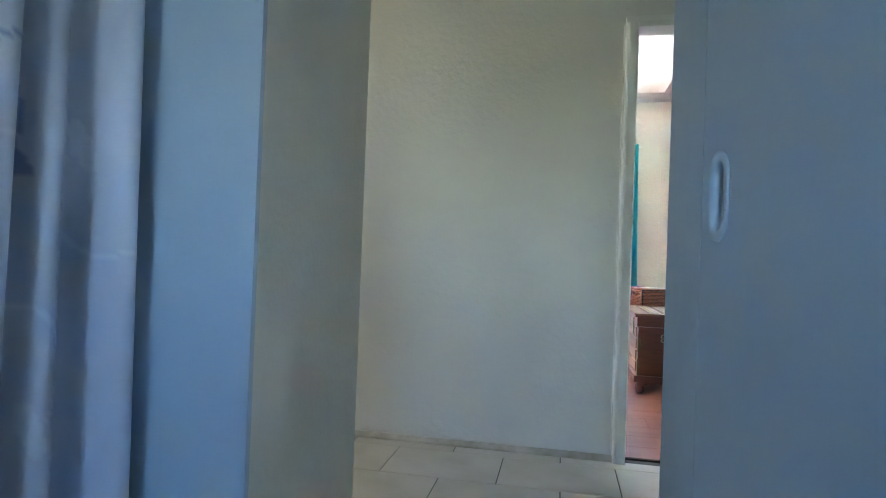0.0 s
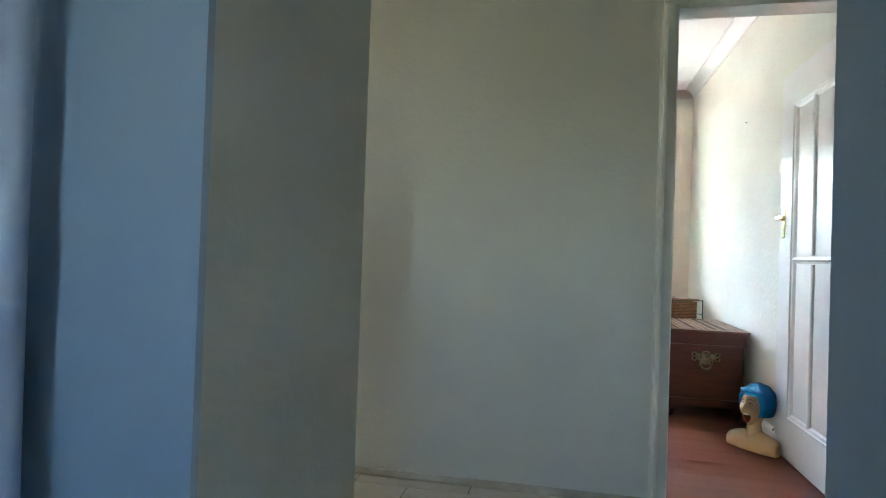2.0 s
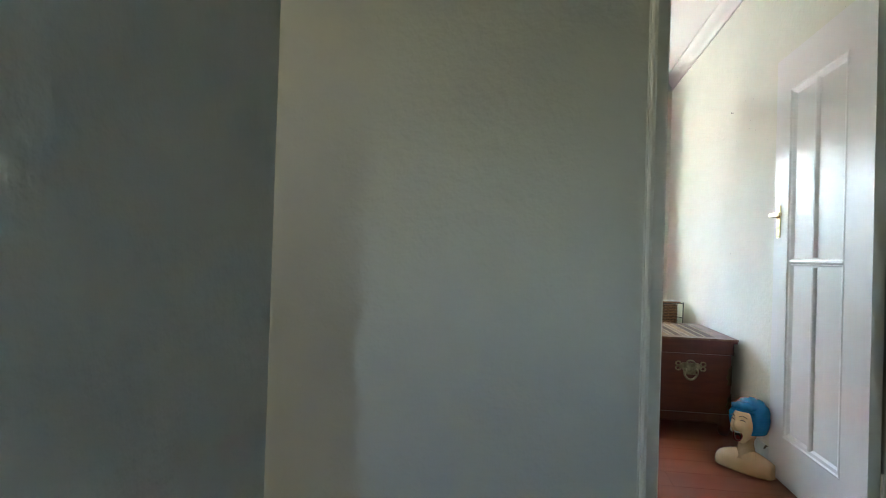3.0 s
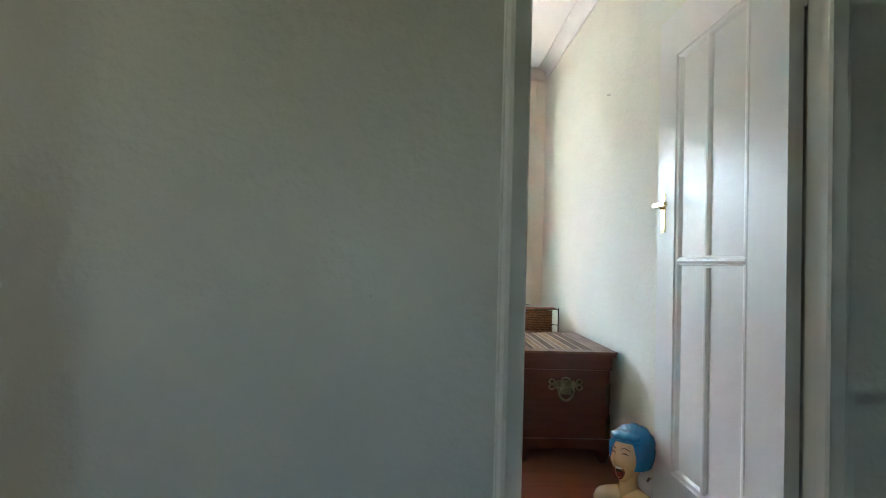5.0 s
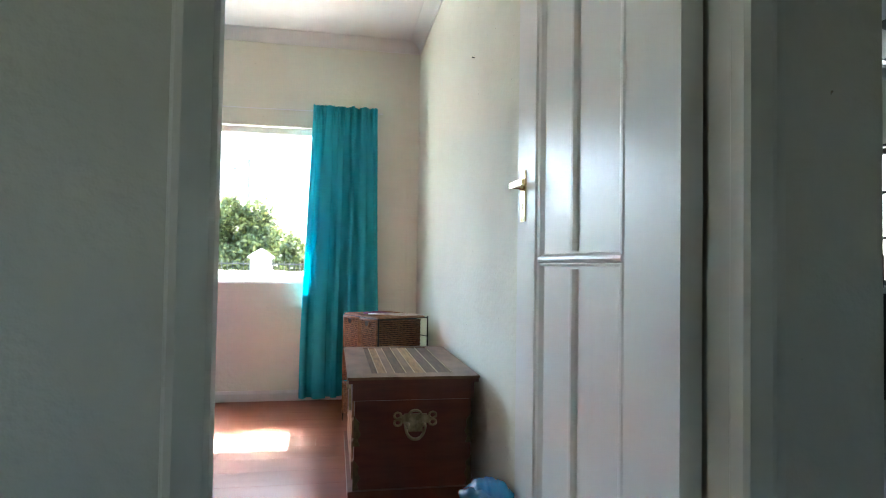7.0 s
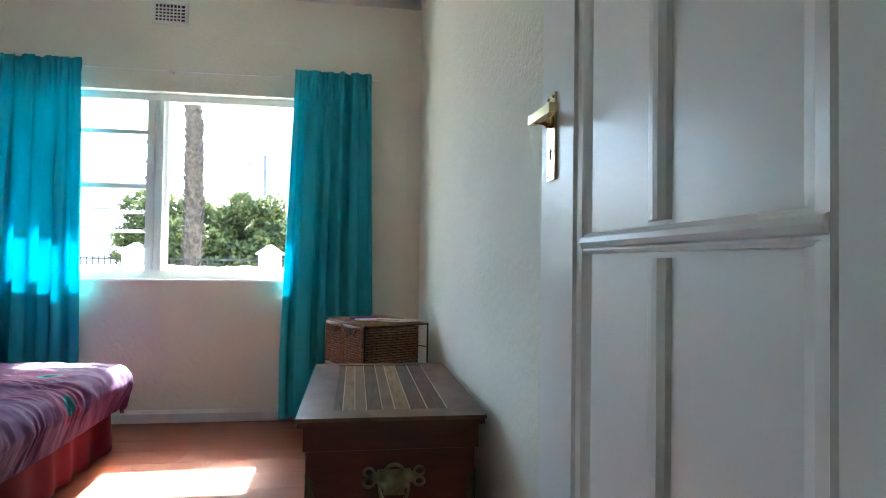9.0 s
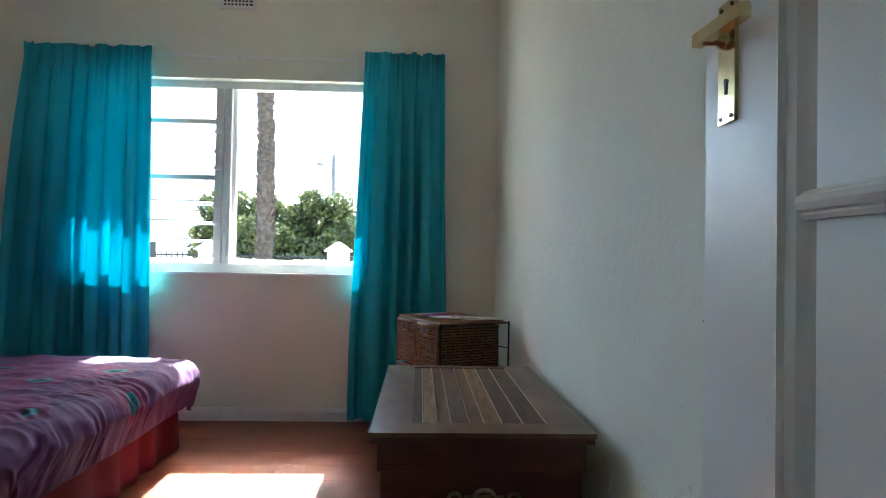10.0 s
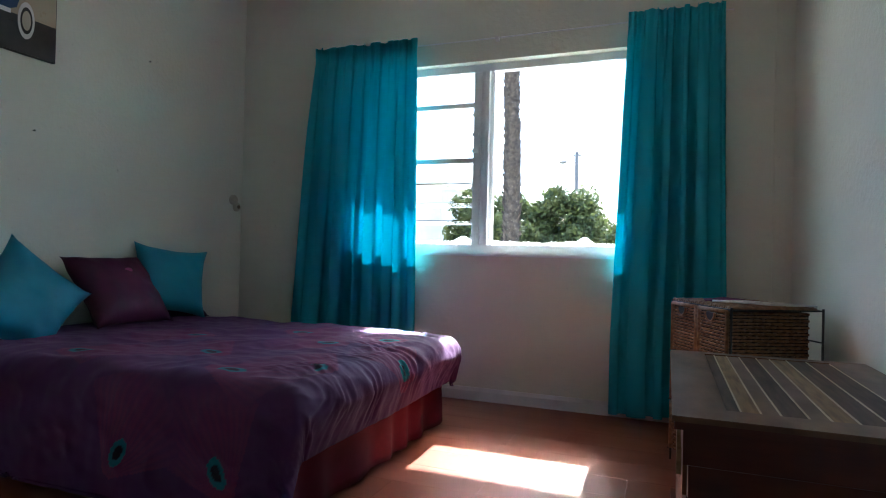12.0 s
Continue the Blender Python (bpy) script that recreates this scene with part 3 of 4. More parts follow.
def basket(y0, y1, z0, z1, parent):
    b = part("basket", boxes((0.010, UD - 0.012, y0 + 0.008, y1 - 0.008, z0 + 0.004, z1 - 0.008)), GAP_SHADE, parent, "woven brown wicker basket")
    rows, n = 16, 13
    bm = bmesh.new()
    for r in range(rows):
        z = z0 + 0.012 + (z1 - z0 - 0.024) * r / (rows - 1)
        for face in range(2):
            pts = []
            for k in range(n * 3 + 1):
                w = k / (n * 3)
                off = 0.0050 * math.cos(math.pi * k / 3 + math.pi * r)
                pts.append((0.008 - off, y0 + 0.010 + (y1 - y0 - 0.02) * w, z) if face == 0 else (0.010 + (UD - 0.024) * w, y0 + 0.006 - off, z))
            tube(bm, pts, 0.0047, 6)
    tagged(part("weave", bm, STRAND, b, smooth=True), kind="stuff")
    bm = bmesh.new()
    for y in (y0 + 0.008, y1 - 0.008):
        tube(bm, [(0.004, y, z0 + 0.004), (0.004, y, z1 - 0.006)], 0.0075, 7)
    tube(bm, [(0.004, y0 + 0.008, z1 - 0.008), (0.004, y1 - 0.008, z1 - 0.008)], 0.008, 7)
    part("rim", bm, STRAND, b, smooth=True)
    yc = (y0 + y1) / 2
    arc = [(yc + 0.032 * math.cos(math.pi + k * math.pi / 12), z1 - 0.018 + 0.034 * math.sin(math.pi + k * math.pi / 12)) for k in range(13)]
    # Solid black fill gives the hand hole its inner shade.
    part("grip_hole", prism(bmesh.new(), arc, "x", -0.0065, 0.006), BLACK, b, "black plug drawn as the shaded hand hole")
    part("grip_rim", tube(bmesh.new(), [(-0.006, *p) for p in arc], 0.0055, 7), STRAND, b, smooth=True)


for t in range(3):
    z0 = 0.05 + t * 0.212
    for y0, y1 in ((0.006, 0.216), (0.224, 0.434)):
        basket(y0, y1, z0, z0 + 0.211, unit)
    for y in (0.0, UW):
        part("runner", tube(bmesh.new(), [(0.0, y, z0), (UD + 0.035, y, z0)], 0.003, 6), STEEL_BLACK, unit)
for x in (0.012, UD + 0.035):
    for y in (0.0, UW):
        part("post", tube(bmesh.new(), [(x, y, 0.0), (x, y, UH + 0.004)], 0.0045, 8), STEEL_BLACK, unit)
bm = bmesh.new()
for y in (0.0, UW):
    tube(bm, [(0.012, y, UH - 0.004), (UD + 0.035, y, UH - 0.004)], 0.0028, 6)
for x in (0.012, UD + 0.035):
    tube(bm, [(x, 0.0, UH - 0.004), (x, UW, UH - 0.004)], 0.0028, 6)
tube(bm, [(UD + 0.035, 0.0, UH - 0.12), (UD + 0.035, UW, UH - 0.12)], 0.003, 6)
part("top_rail", bm, STEEL_BLACK, unit)
bm = bmesh.new()
for k in range(30):
    tube(bm, [(0.012 + (UD + 0.0) * j / 16, 0.006 + (UW - 0.012) * k / 29, UH + 0.001 + (0.003 if (j + k) % 2 else -0.002)) for j in range(17)], 0.007, 5)
tagged(part("woven_top", bm, STRAND, unit, smooth=True), kind="stuff")

hanger = thing("clothes_hanger", "white wire clothes hanger lying on the wicker unit", "hanger", (1.20, 6.26, UH + 0.013), 18)
bm = tube(bmesh.new(), [(-0.10, 0.16, 0), (0.0, 0.05, 0.002), (0.06, 0.0, 0), (0.17, 0.0, 0), (0.19, 0.03, 0), (0.02, 0.12, 0.003), (-0.10, 0.16, 0)], 0.004, 8)
tube(bm, [(0.17, 0.0, 0), (0.20, -0.02, 0.0), (0.215, 0.0, 0.0), (0.205, 0.02, 0.0)], 0.003, 8)
part("wire", bm, WHITE, hanger, smooth=True)
cloth_m = material("magenta_cloth", (0.16, 0.015, 0.10), 0.8, (0.10, 0.01, 0.07), 12)
bm = bmesh.new()
grid(bm, 16, 10, lambda u, v: (1.03 + 0.20 * u, 6.42 + 0.12 * v - 0.08 * u, UH + 0.011 + 0.010 * math.sin(math.pi * u) * math.sin(math.pi * v) + 0.008 * abs(noise.noise((u * 5, v * 4, 1)))))
scarf = tagged(part("scarf", bm, cloth_m, smooth=True), "crumpled magenta cloth lying on the wicker unit", "cloth")
scarf.modifiers.new("cloth", "SOLIDIFY").thickness = 0.003

# ---- display bust ----
SKIN = material("glazed_cream_paint", (0.68, 0.49, 0.27), 0.18, (0.60, 0.41, 0.20), 6, coat=0.3)
BLUE = material("glossy_blue_paint", (0.014, 0.25, 0.54), 0.18, (0.010, 0.17, 0.42), 9, coat=0.3)
LIPS = material("dark_red_paint", (0.25, 0.02, 0.015), 0.35)
LINE = material("dark_brown_paint", (0.05, 0.025, 0.015), 0.5)


def display_bust(place, turn):
    """A painted display head on shoulders, one mesh; its face looks towards local -y."""
    bm = bmesh.new()

    def add(verts, mat):
        for f in {f for v in verts for f in v.link_faces}:
            f.material_index = mat

    v = ball(bm, (0, 0, 0.030), (0.185, 0.062, 0.075), u=32, v=20)          # shoulders, cut off at the arms and below
    for p in v:
        p.co.x = max(-0.142, min(0.142, p.co.x))
        p.co.z = max(0.0, p.co.z)
        p.co.z -= max(0.0, abs(p.co.x) - 0.05) * 0.12 if p.co.z > 0.03 else 0
    add(v, 0)
    tube(bm, [(0, 0.005, 0.07), (0, 0.004, 0.10), (0, 0.0, 0.135), (0, -0.004, 0.17)], [0.060, 0.040, 0.036, 0.042], 20)
    hd = Vector((0, -0.008, 0.228))
    v = ball(bm, hd, (0.058, 0.074, 0.098), u=44, v=34)                      # head
    for p in v:
        d = p.co - hd
        if d.y < 0:
            p.co.x *= 1 - 0.30 * max(0.0, -d.z / 0.098) ** 1.5               # chin
            p.co.y -= 0.018 * math.exp(-((d.x / 0.010) ** 2 + ((d.z - 0.008) / 0.020) ** 2))   # nose
            p.co.y += 0.008 * math.exp(-(((abs(d.x) - 0.024) / 0.014) ** 2 + ((d.z - 0.030) / 0.012) ** 2))  # eye hollows
            p.co.y -= 0.009 * math.exp(-(((abs(d.x) - 0.034) / 0.015) ** 2 + ((d.z + 0.004) / 0.018) ** 2))  # cheeks
            p.co.y += 0.016 * math.exp(-((d.x / 0.017) ** 2 + ((d.z + 0.046) / 0.020) ** 2))   # open mouth
            p.co.y -= 0.010 * math.exp(-((d.x / 0.020) ** 2 + ((d.z + 0.085) / 0.014) ** 2))   # chin point
    add(v, 0)
    hc = Vector((0, 0.030, 0.266))
    v = ball(bm, hc, (0.090, 0.100, 0.092), u=72, v=44)                      # bobbed hair, combed back in strands
    for p in v:
        d = p.co - hc
        comb = math.atan2(d.x, d.z + 0.05) + 0.8 * d.y / 0.1
        k = max(0.0, -d.z / 0.092)
        q = hc + d * (1 + 0.020 * math.sin(13 * comb) + 0.012 * math.sin(29 * comb + 1.3))
        if d.z < 0:
            flat = Vector((d.x / 0.090, d.y / 0.100, 0))
            flat = flat.normalized() if flat.length > 1e-3 else Vector((0, 0, 0))
            g = min(1.0, math.hypot(d.x / 0.090, d.y / 0.100) / 0.35)
            q.x, q.y = hc.x + flat.x * 0.090 * g * (1.02 - 0.20 * k * k), hc.y + flat.y * 0.100 * g * (1.02 - 0.20 * k * k)
            q.z = hc.z - 0.085 * k
        if q.y < -0.030 and q.z < 0.296:
            q.y = -0.030 + 0.2 * (q.y + 0.030)                               # the face stays free
        p.co = q
    add(v, 1)
    v = ball(bm, (0, -0.018, 0.312), (0.064, 0.054, 0.027), Matrix.Rotation(radians(-18), 4, "X"), u=40, v=18)   # swept fringe
    for p in v:
        p.co.z += 0.003 * math.sin(p.co.x * 150 + p.co.y * 60)
    add(v, 1)

    def ring(centre, rx, rz, thick, mat):
        n = len(bm.verts)
        tube(bm, [(centre[0] + rx * math.cos(k * math.tau / 20), centre[1] + 0.25 * rx * math.cos(k * math.tau / 20) ** 2, centre[2] + rz * math.sin(k * math.tau / 20)) for k in range(21)], thick, 8, caps=False)
        bm.verts.ensure_lookup_table()
        add(list(bm.verts)[n:], mat)

    add(ball(bm, (0, -0.060, 0.181), (0.021, 0.010, 0.025), u=20, v=12), 4)      # inside of the laughing mouth
    add(ball(bm, (0, -0.067, 0.172), (0.013, 0.006, 0.012), u=14, v=8), 2)       # tongue
    add(ball(bm, (0, -0.071, 0.199), (0.017, 0.006, 0.006), u=14, v=8), 3)       # teeth
    ring((0, -0.073, 0.182), 0.022, 0.027, 0.0036, 2)
    for e in (-1, 1):
        n1 = len(bm.verts)
        tube(bm, [(e * 0.013, -0.0735, 0.254), (e * 0.019, -0.0740, 0.2585), (e * 0.026, -0.0735, 0.2605), (e * 0.033, -0.070, 0.2585), (e * 0.039, -0.065, 0.253)], [0.0010, 0.0020, 0.0026, 0.0020, 0.0010], 6)
        tube(bm, [(e * 0.012, -0.077, 0.276), (e * 0.027, -0.073, 0.282), (e * 0.043, -0.061, 0.270)], 0.0016, 6)
        bm.verts.ensure_lookup_table()
        add(list(bm.verts)[n1:], 4)
    ob = part("display_bust", bm, [SKIN, BLUE, LIPS, WHITE, LINE], smooth=True)
    ob.matrix_basis = pose(*place, 0, 0, turn)
    return tagged(ob, "painted laughing display bust with glossy blue hair on the floor", "bust")


display_bust((1.296, 4.41, 0.0), -50)

# ---- bed ----
BX0, BX1, BY0, BY1, BZ = -1.88, -0.075, 5.22, 6.68, 0.465
bed = thing("bed", "double bed with purple peacock-feather quilt and red valance", "bed", ((BX0 + BX1) / 2, (BY0 + BY1) / 2, 0))
bx, by = bed.matrix_basis.translation.x, bed.matrix_basis.translation.y
part("base", boxes((BX0 - bx, BX1 - bx - 0.125, BY0 - by + 0.05, BY1 - by - 0.05, 0.06, 0.24)), MATTRESS, bed, bevel=0.01)
part("mattress", boxes((BX0 - bx + 0.01, BX1 - bx - 0.11, BY0 - by + 0.08, BY1 - by - 0.08, 0.24, BZ - 0.055)), MATTRESS, bed, bevel=0.03)
for x in (BX0 - bx + 0.1, BX1 - bx - 0.16):
    for y in (BY0 - by + 0.12, BY1 - by - 0.12):
        part("leg", tube(bmesh.new(), [(x, y, 0), (x, y, 0.06)], 0.025, 12), BLACK, bed)


def valance(run, length, axis):
    """A gathered cloth strip hanging to just over the floor."""
    def place_cloth(u, v):
        w = length * u
        d = 0.010 * math.sin(w * 30 + 1.5 * math.sin(w * 7)) * (0.25 + v) + 0.012 * v
        z = 0.265 * (1 - v) + 0.012
        return (run[0] + (w if axis == "x" else d), run[1] + (w if axis == "y" else -d), z)
    bm = bmesh.new()
    grid(bm, 180, 8, place_cloth)
    ob = part("valance", bm, SKIRT, bed, "gathered deep red valance", smooth=True)
    ob.modifiers.new("cloth", "SOLIDIFY").thickness = 0.002


valance((BX1 - bx - 0.115, BY0 - by + 0.05), BY1 - BY0 - 0.1, "y")

QUILT = bpy.data.materials.new("printed_purple_quilt")
QUILT.use_nodes = True
qn, ql = QUILT.node_tree.nodes, QUILT.node_tree.links
qa = qn.new("ShaderNodeAttribute")
qa.attribute_name = "print"
qno = qn.new("ShaderNodeTexNoise")
qno.inputs["Scale"].default_value = 420
qbu = qn.new("ShaderNodeBump")
qbu.inputs["Strength"].default_value, qbu.inputs["Distance"].default_value = 0.25, 0.002
ql.new(qno.outputs[0], qbu.inputs["Height"])
ql.new(qbu.outputs[0], qn["Principled BSDF"].inputs["Normal"])
qhs = qn.new("ShaderNodeMixRGB")
qhs.blend_type, qhs.inputs[0].default_value = "MULTIPLY", 0.25
qvn = qn.new("ShaderNodeTexNoise")
qvn.inputs["Scale"].default_value = 9
ql.new(qa.outputs["Color"], qhs.inputs[1])
ql.new(qvn.outputs[0], qhs.inputs[2])
ql.new(qhs.outputs[0], qn["Principled BSDF"].inputs["Base Color"])
qn["Principled BSDF"].inputs["Roughness"].default_value = 0.75
qn["Principled BSDF"].inputs["Sheen Weight"].default_value = 0.02

# printed feathers: place on the cloth (metres along x and y), direction of the plume
FEATHERS = [(-0.77, 5.63, 170), (-0.456, 5.379, 10), (-0.468, 5.991, 185), (-0.788, 6.277, 15), (-0.238, 5.541, 165), (-0.303, 6.246, 190), (-0.766, 4.99, 60), (-0.36, 4.99, 120), (-1.15, 5.95, 200), (-1.2, 5.42, 20), (-0.05, 5.95, 175)]


def quilt_colour(s, t):
    base = Vector((0.105, 0.024, 0.122))
    for fx, fy, ang in FEATHERS:
        ca, sa = math.cos(radians(ang)), math.sin(radians(ang))
        dx, dy = s - fx, t - fy
        u, w = dx * ca + dy * sa, -dx * sa + dy * ca
        e = (u / 0.050) ** 2 + (w / 0.030) ** 2
        if e < 0.30:
            return Vector((0.008, 0.010, 0.030))
        if e < 1.0:
            return Vector((0.012, 0.22, 0.27))
        spread = math.atan2(w, u + 0.11)
        reach = math.hypot(u + 0.11, w)
        if reach < 0.40 * (1 - 0.25 * abs(spread)) and abs(spread) < 0.75 and u > -0.09:
            barb = 0.5 + 0.5 * math.sin(spread * 64 + 9 * reach * (1 if spread > 0 else -1))
            fade = max(0.0, 1 - reach / 0.40) ** 0.6
            return base.lerp(Vector((0.30, 0.036, 0.112)), (0.34 + 0.34 * barb) * (0.10 + 0.90 * fade))
    return base


def quilt():
    sx0, sx1, ty0, ty1 = BX0, BX1 + 0.19, BY0 - 0.385, BY1 + 0.16
    r = 0.10
    bm = bmesh.new()
    layer = bm.verts.layers.float_color.new("print")
    nu, nv = 340, 340

    def fold(d, lean):
        """How far a cloth d past the edge goes out, and down; lean: how it hangs below the roll."""
        if d <= 0:
            return d, 0.0
        q = r * math.pi / 2
        if d < q:
            return r * math.sin(d / r), r * (1 - math.cos(d / r))
        return r + lean * (d - q), r + (d - q)

    def place_cloth(a, b):
        s, t = sx0 + (sx1 - sx0) * a, ty0 + (ty1 - ty0) * b
        ex = max(0.0, s - (BX1 - r))
        ey = max(0.0, BY0 + r - t, t - (BY1 - r))
        sy = -1 if t < BY0 + r else 1
        # distance past the edge of the mattress, rounded at the corners
        d = (ex ** 4 + ey ** 4) ** 0.25
        h = math.hypot(ex, ey) or 1.0
        nx, ny = ex / h, sy * ey / h
        out, drop = fold(d, 0.06 - 0.36 * nx * nx)
        x = min(s, BX1 - r)
        y = max(BY0 + r, min(t, BY1 - r))
        puff = 0.012 * noise.noise((s * 3.1, t * 3.1, 0.0)) + 0.006 * noise.noise((s * 8, t * 8, 2.0))
        # gathers that run in from the foot seam, bent and broken up
        bend = 0.16 * noise.noise((s * 3.5, t * 2.2, 1.5)) + 0.07 * noise.noise((s * 7, t * 5, 4.5))
        tt = t + bend + 0.25 * (s - BX1)
        c1, c2, c3 = noise.noise((s * 2.4, tt * 10, 5.0)), noise.noise((s * 4.5 + 7, tt * 21, 7.0)), noise.noise((s * 9 + 3, tt * 38, 2.0))
        near = max(0.0, 1 - abs(s - BX1 - 0.04) / 0.42) ** 0.8
        near *= min(1.0, max(0.12, 0.65 + 1.3 * noise.noise((s * 4.5, t * 4.2, 11.0))))
        wr = (0.015 * (0.35 - abs(c1) * 2) + 0.013 * (0.35 - abs(c2) * 2) + 0.006 * (0.3 - abs(c3) * 2)) * near
        wr += 0.007 * (0.25 - abs(noise.noise((s * 5 + t * 2, t * 6 - s * 3, 21.0))) * 2) + 0.003 * noise.noise((s * 22, t * 22, 6.0))
        near_side = max(0.0, 1 - abs(t - BY0) / 0.40)
        ws = (0.008 * noise.noise((s * 4 + t * 3, t * 4, 9.0)) + 0.003 * noise.noise((s * 11 - t * 6, t * 6, 3.0))) * near_side
        lift = puff + wr + ws
        slope = min(1.0, d / 0.12)
        swell = out + slope * (lift + 0.012 * math.sin(math.atan2(ny, nx) * 5.0) * (1 if ex > 0 and ey > 0 else 0) * min(1.0, 8 * min(ex, ey)))
        z = BZ - drop + lift * (1 - 0.7 * slope) + 0.010 * noise.noise((s * 2, t * 2, 8)) * slope
        return (x + nx * swell - bx, y + ny * swell - by, max(z, 0.05))

    vs = grid(bm, nu, nv, place_cloth)
    for i in range(nu + 1):
        for j in range(nv + 1):
            c = quilt_colour(sx0 + (sx1 - sx0) * i / nu, ty0 + (ty1 - ty0) * j / nv)
            vs[i][j][layer] = (*c, 1.0)
    ob = part("quilt", bm, QUILT, bed, "rumpled purple quilt printed with pink and teal peacock feathers", smooth=True)
    sol = ob.modifiers.new("filling", "SOLIDIFY")
    sol.thickness = 0.012
    sol.offset = -1


quilt()

# ---- cushions ----


def cushion(name, label, mat, place, tilt, size=0.42, thick=0.17, badge=None):
    """A square scatter cushion that leans back; its base corner rests on the quilt."""
    bm = bmesh.new()
    n = 22

    def side(sign):
        def place_cloth(u, v):
            a, b = 2 * u - 1, 2 * v - 1
            k = 1 - 0.15 * (1 - b * b) * abs(a) ** 2
            k2 = 1 - 0.15 * (1 - a * a) * abs(b) ** 2
            d = thick / 2 * ((1 - a ** 4) * (1 - b ** 4)) ** 0.6
            d += (0.012 * noise.noise((a * 2.2, b * 2.2, sign + size * 9)) + 0.006 * noise.noise((a * 7, b * 7, sign * 3 + size))) * (1 - a ** 4) * (1 - b ** 4)
            d += 0.006 * math.sin(9 * math.atan2(b, a) + size * 40) * (a * a + b * b) * (1 - a ** 4) * (1 - b ** 4)
            return (a * k * size / 2, sign * d, size / 2 + b * k2 * size / 2)
        return place_cloth
    grid(bm, n, n, side(1))
    grid(bm, n, n, side(-1))
    bmesh.ops.remove_doubles(bm, verts=bm.verts, dist=0.0008)
    c = thing(name, label, "cushion", (0, 0, 0), group="scatter cushions")
    c.matrix_basis = pose(*place) @ pose(0, 0, 0, *tilt)
    part("cover", bm, mat, c, smooth=True)
    if badge:
        bm = bmesh.new()
        ball(bm, (0.03, -thick / 2 - 0.004, size * 0.64), (0.022, 0.006, 0.014), u=16, v=8)
        part("embroidery", bm, badge, c, "embroidered peacock eye")
    return c


PLUM = material("plum_satin", (0.105, 0.008, 0.046), 0.55, (0.06, 0.005, 0.03), 9, bump=0.1, bump_scale=200)
TEAL_SATIN = material("turquoise_satin", (0.012, 0.29, 0.40), 0.55, (0.010, 0.23, 0.33), 6, bump=0.08, bump_scale=260)
NAVY = material("dark_purple_satin", (0.03, 0.012, 0.05), 0.5)
BADGE = material("pink_embroidery", (0.45, 0.10, 0.25), 0.6)
cushion("cushion", "turquoise satin scatter cushion leaning at the head of the bed", TEAL_SATIN, (-1.69, 5.40, 0.46), (-20, 40, 72), 0.43)
cushion("cushion", "plum satin scatter cushion with embroidered peacock eye", PLUM, (-1.60, 6.03, 0.470), (-40, 0, 88), 0.44, badge=BADGE)
cushion("cushion", "turquoise scatter cushion leaning on the wall", TEAL_SATIN, (-1.725, 6.345, 0.482), (-18, 7, 62), 0.41)
cushion("pillow", "dark purple pillow lying behind the cushions", NAVY, (-1.74, 6.46, 0.455), (-70, 0, 80), 0.38, 0.13)
cushion("pillow", "dark purple pillow lying under the turquoise cushion", NAVY, (-1.72, 5.45, 0.455), (-72, 0, 80), 0.44, 0.13)

# ---- things on the walls ----
poster = thing("wall_poster", "framed vintage car poster on the wall above the bed", "poster", (XW, 5.785, 1.74))
part("board", boxes((0.0, 0.018, -0.62, 0.0, 0.0, 0.62)), BLACK, poster, bevel=0.002)
PA = material("poster_asphalt", (0.025, 0.025, 0.028), 0.3, (0.04, 0.04, 0.04), 20)
part("printed_road", boxes((0.018, 0.0195, -0.615, -0.004, 0.004, 0.17)), PA, poster)
part("printed_car_side", prism(bmesh.new(), [(-0.615, 0.17), (-0.004, 0.17), (-0.004, 0.38), (-0.10, 0.42), (-0.30, 0.44), (-0.615, 0.44)], "x", 0.018, 0.020), material("poster_cream", (0.50, 0.42, 0.30), 0.3), poster, "cream printed car body")
part("printed_wing", prism(bmesh.new(), [(-0.615, 0.18), (-0.25, 0.17), (-0.19, 0.20), (-0.17, 0.27), (-0.20, 0.36), (-0.28, 0.40), (-0.615, 0.42)], "x", 0.020, 0.0212), material("poster_blue", (0.02, 0.07, 0.18), 0.3), poster, "blue printed mudguard")
for rad, m, x in ((0.085, WHITE, 0.0222), (0.062, BLACK, 0.0228), (0.045, CREAM, 0.0234)):
    part("printed_wheel", prism(bmesh.new(), [(-0.145 + 0.45 * rad * math.cos(k * math.tau / 28), 0.155 + rad * math.sin(k * math.tau / 28)) for k in range(28)], "x", x - 0.002, x), m, poster)
part("printed_bumper", boxes((0.0205, 0.0222, -0.615, -0.215, 0.165, 0.185)), WHITE_METAL, poster)

plug = thing("wall_socket", "old cream bell push and cover beside the room corner", "wall socket", (XW, 7.10, 1.17))
for dy, dz, r, m in ((-0.02, 0.035, 0.035, CREAM), (0.012, -0.012, 0.032, CREAM)):
    part("cover", tube(bmesh.new(), [(0.0, dy, dz), (0.012, dy, dz), (0.022, dy, dz)], [r, r, r * 0.75], 20), m, plug, smooth=False)
part("button", tube(bmesh.new(), [(0.02, 0.012, -0.012), (0.028, 0.012, -0.012)], 0.012, 14), material("brown_bakelite", (0.16, 0.11, 0.06), 0.4), plug)


def nail(place, axis):
    p = Vector(place)
    q = p + (Vector((-0.012, 0, 0)) if axis == "e" else Vector((0.012, 0, 0)))
    tagged(part("nail", tube(bmesh.new(), [p, q, q + (q - p) * 0.15], [0.002, 0.002, 0.005], 8), STEEL_BLACK), "small dark nail stuck in the plaster wall", "nail")


nail((XE, 5.303, 1.985), "e")
nail((XW, 6.35, 1.93), "w")
nail((XW, 5.70, 1.40), "w")

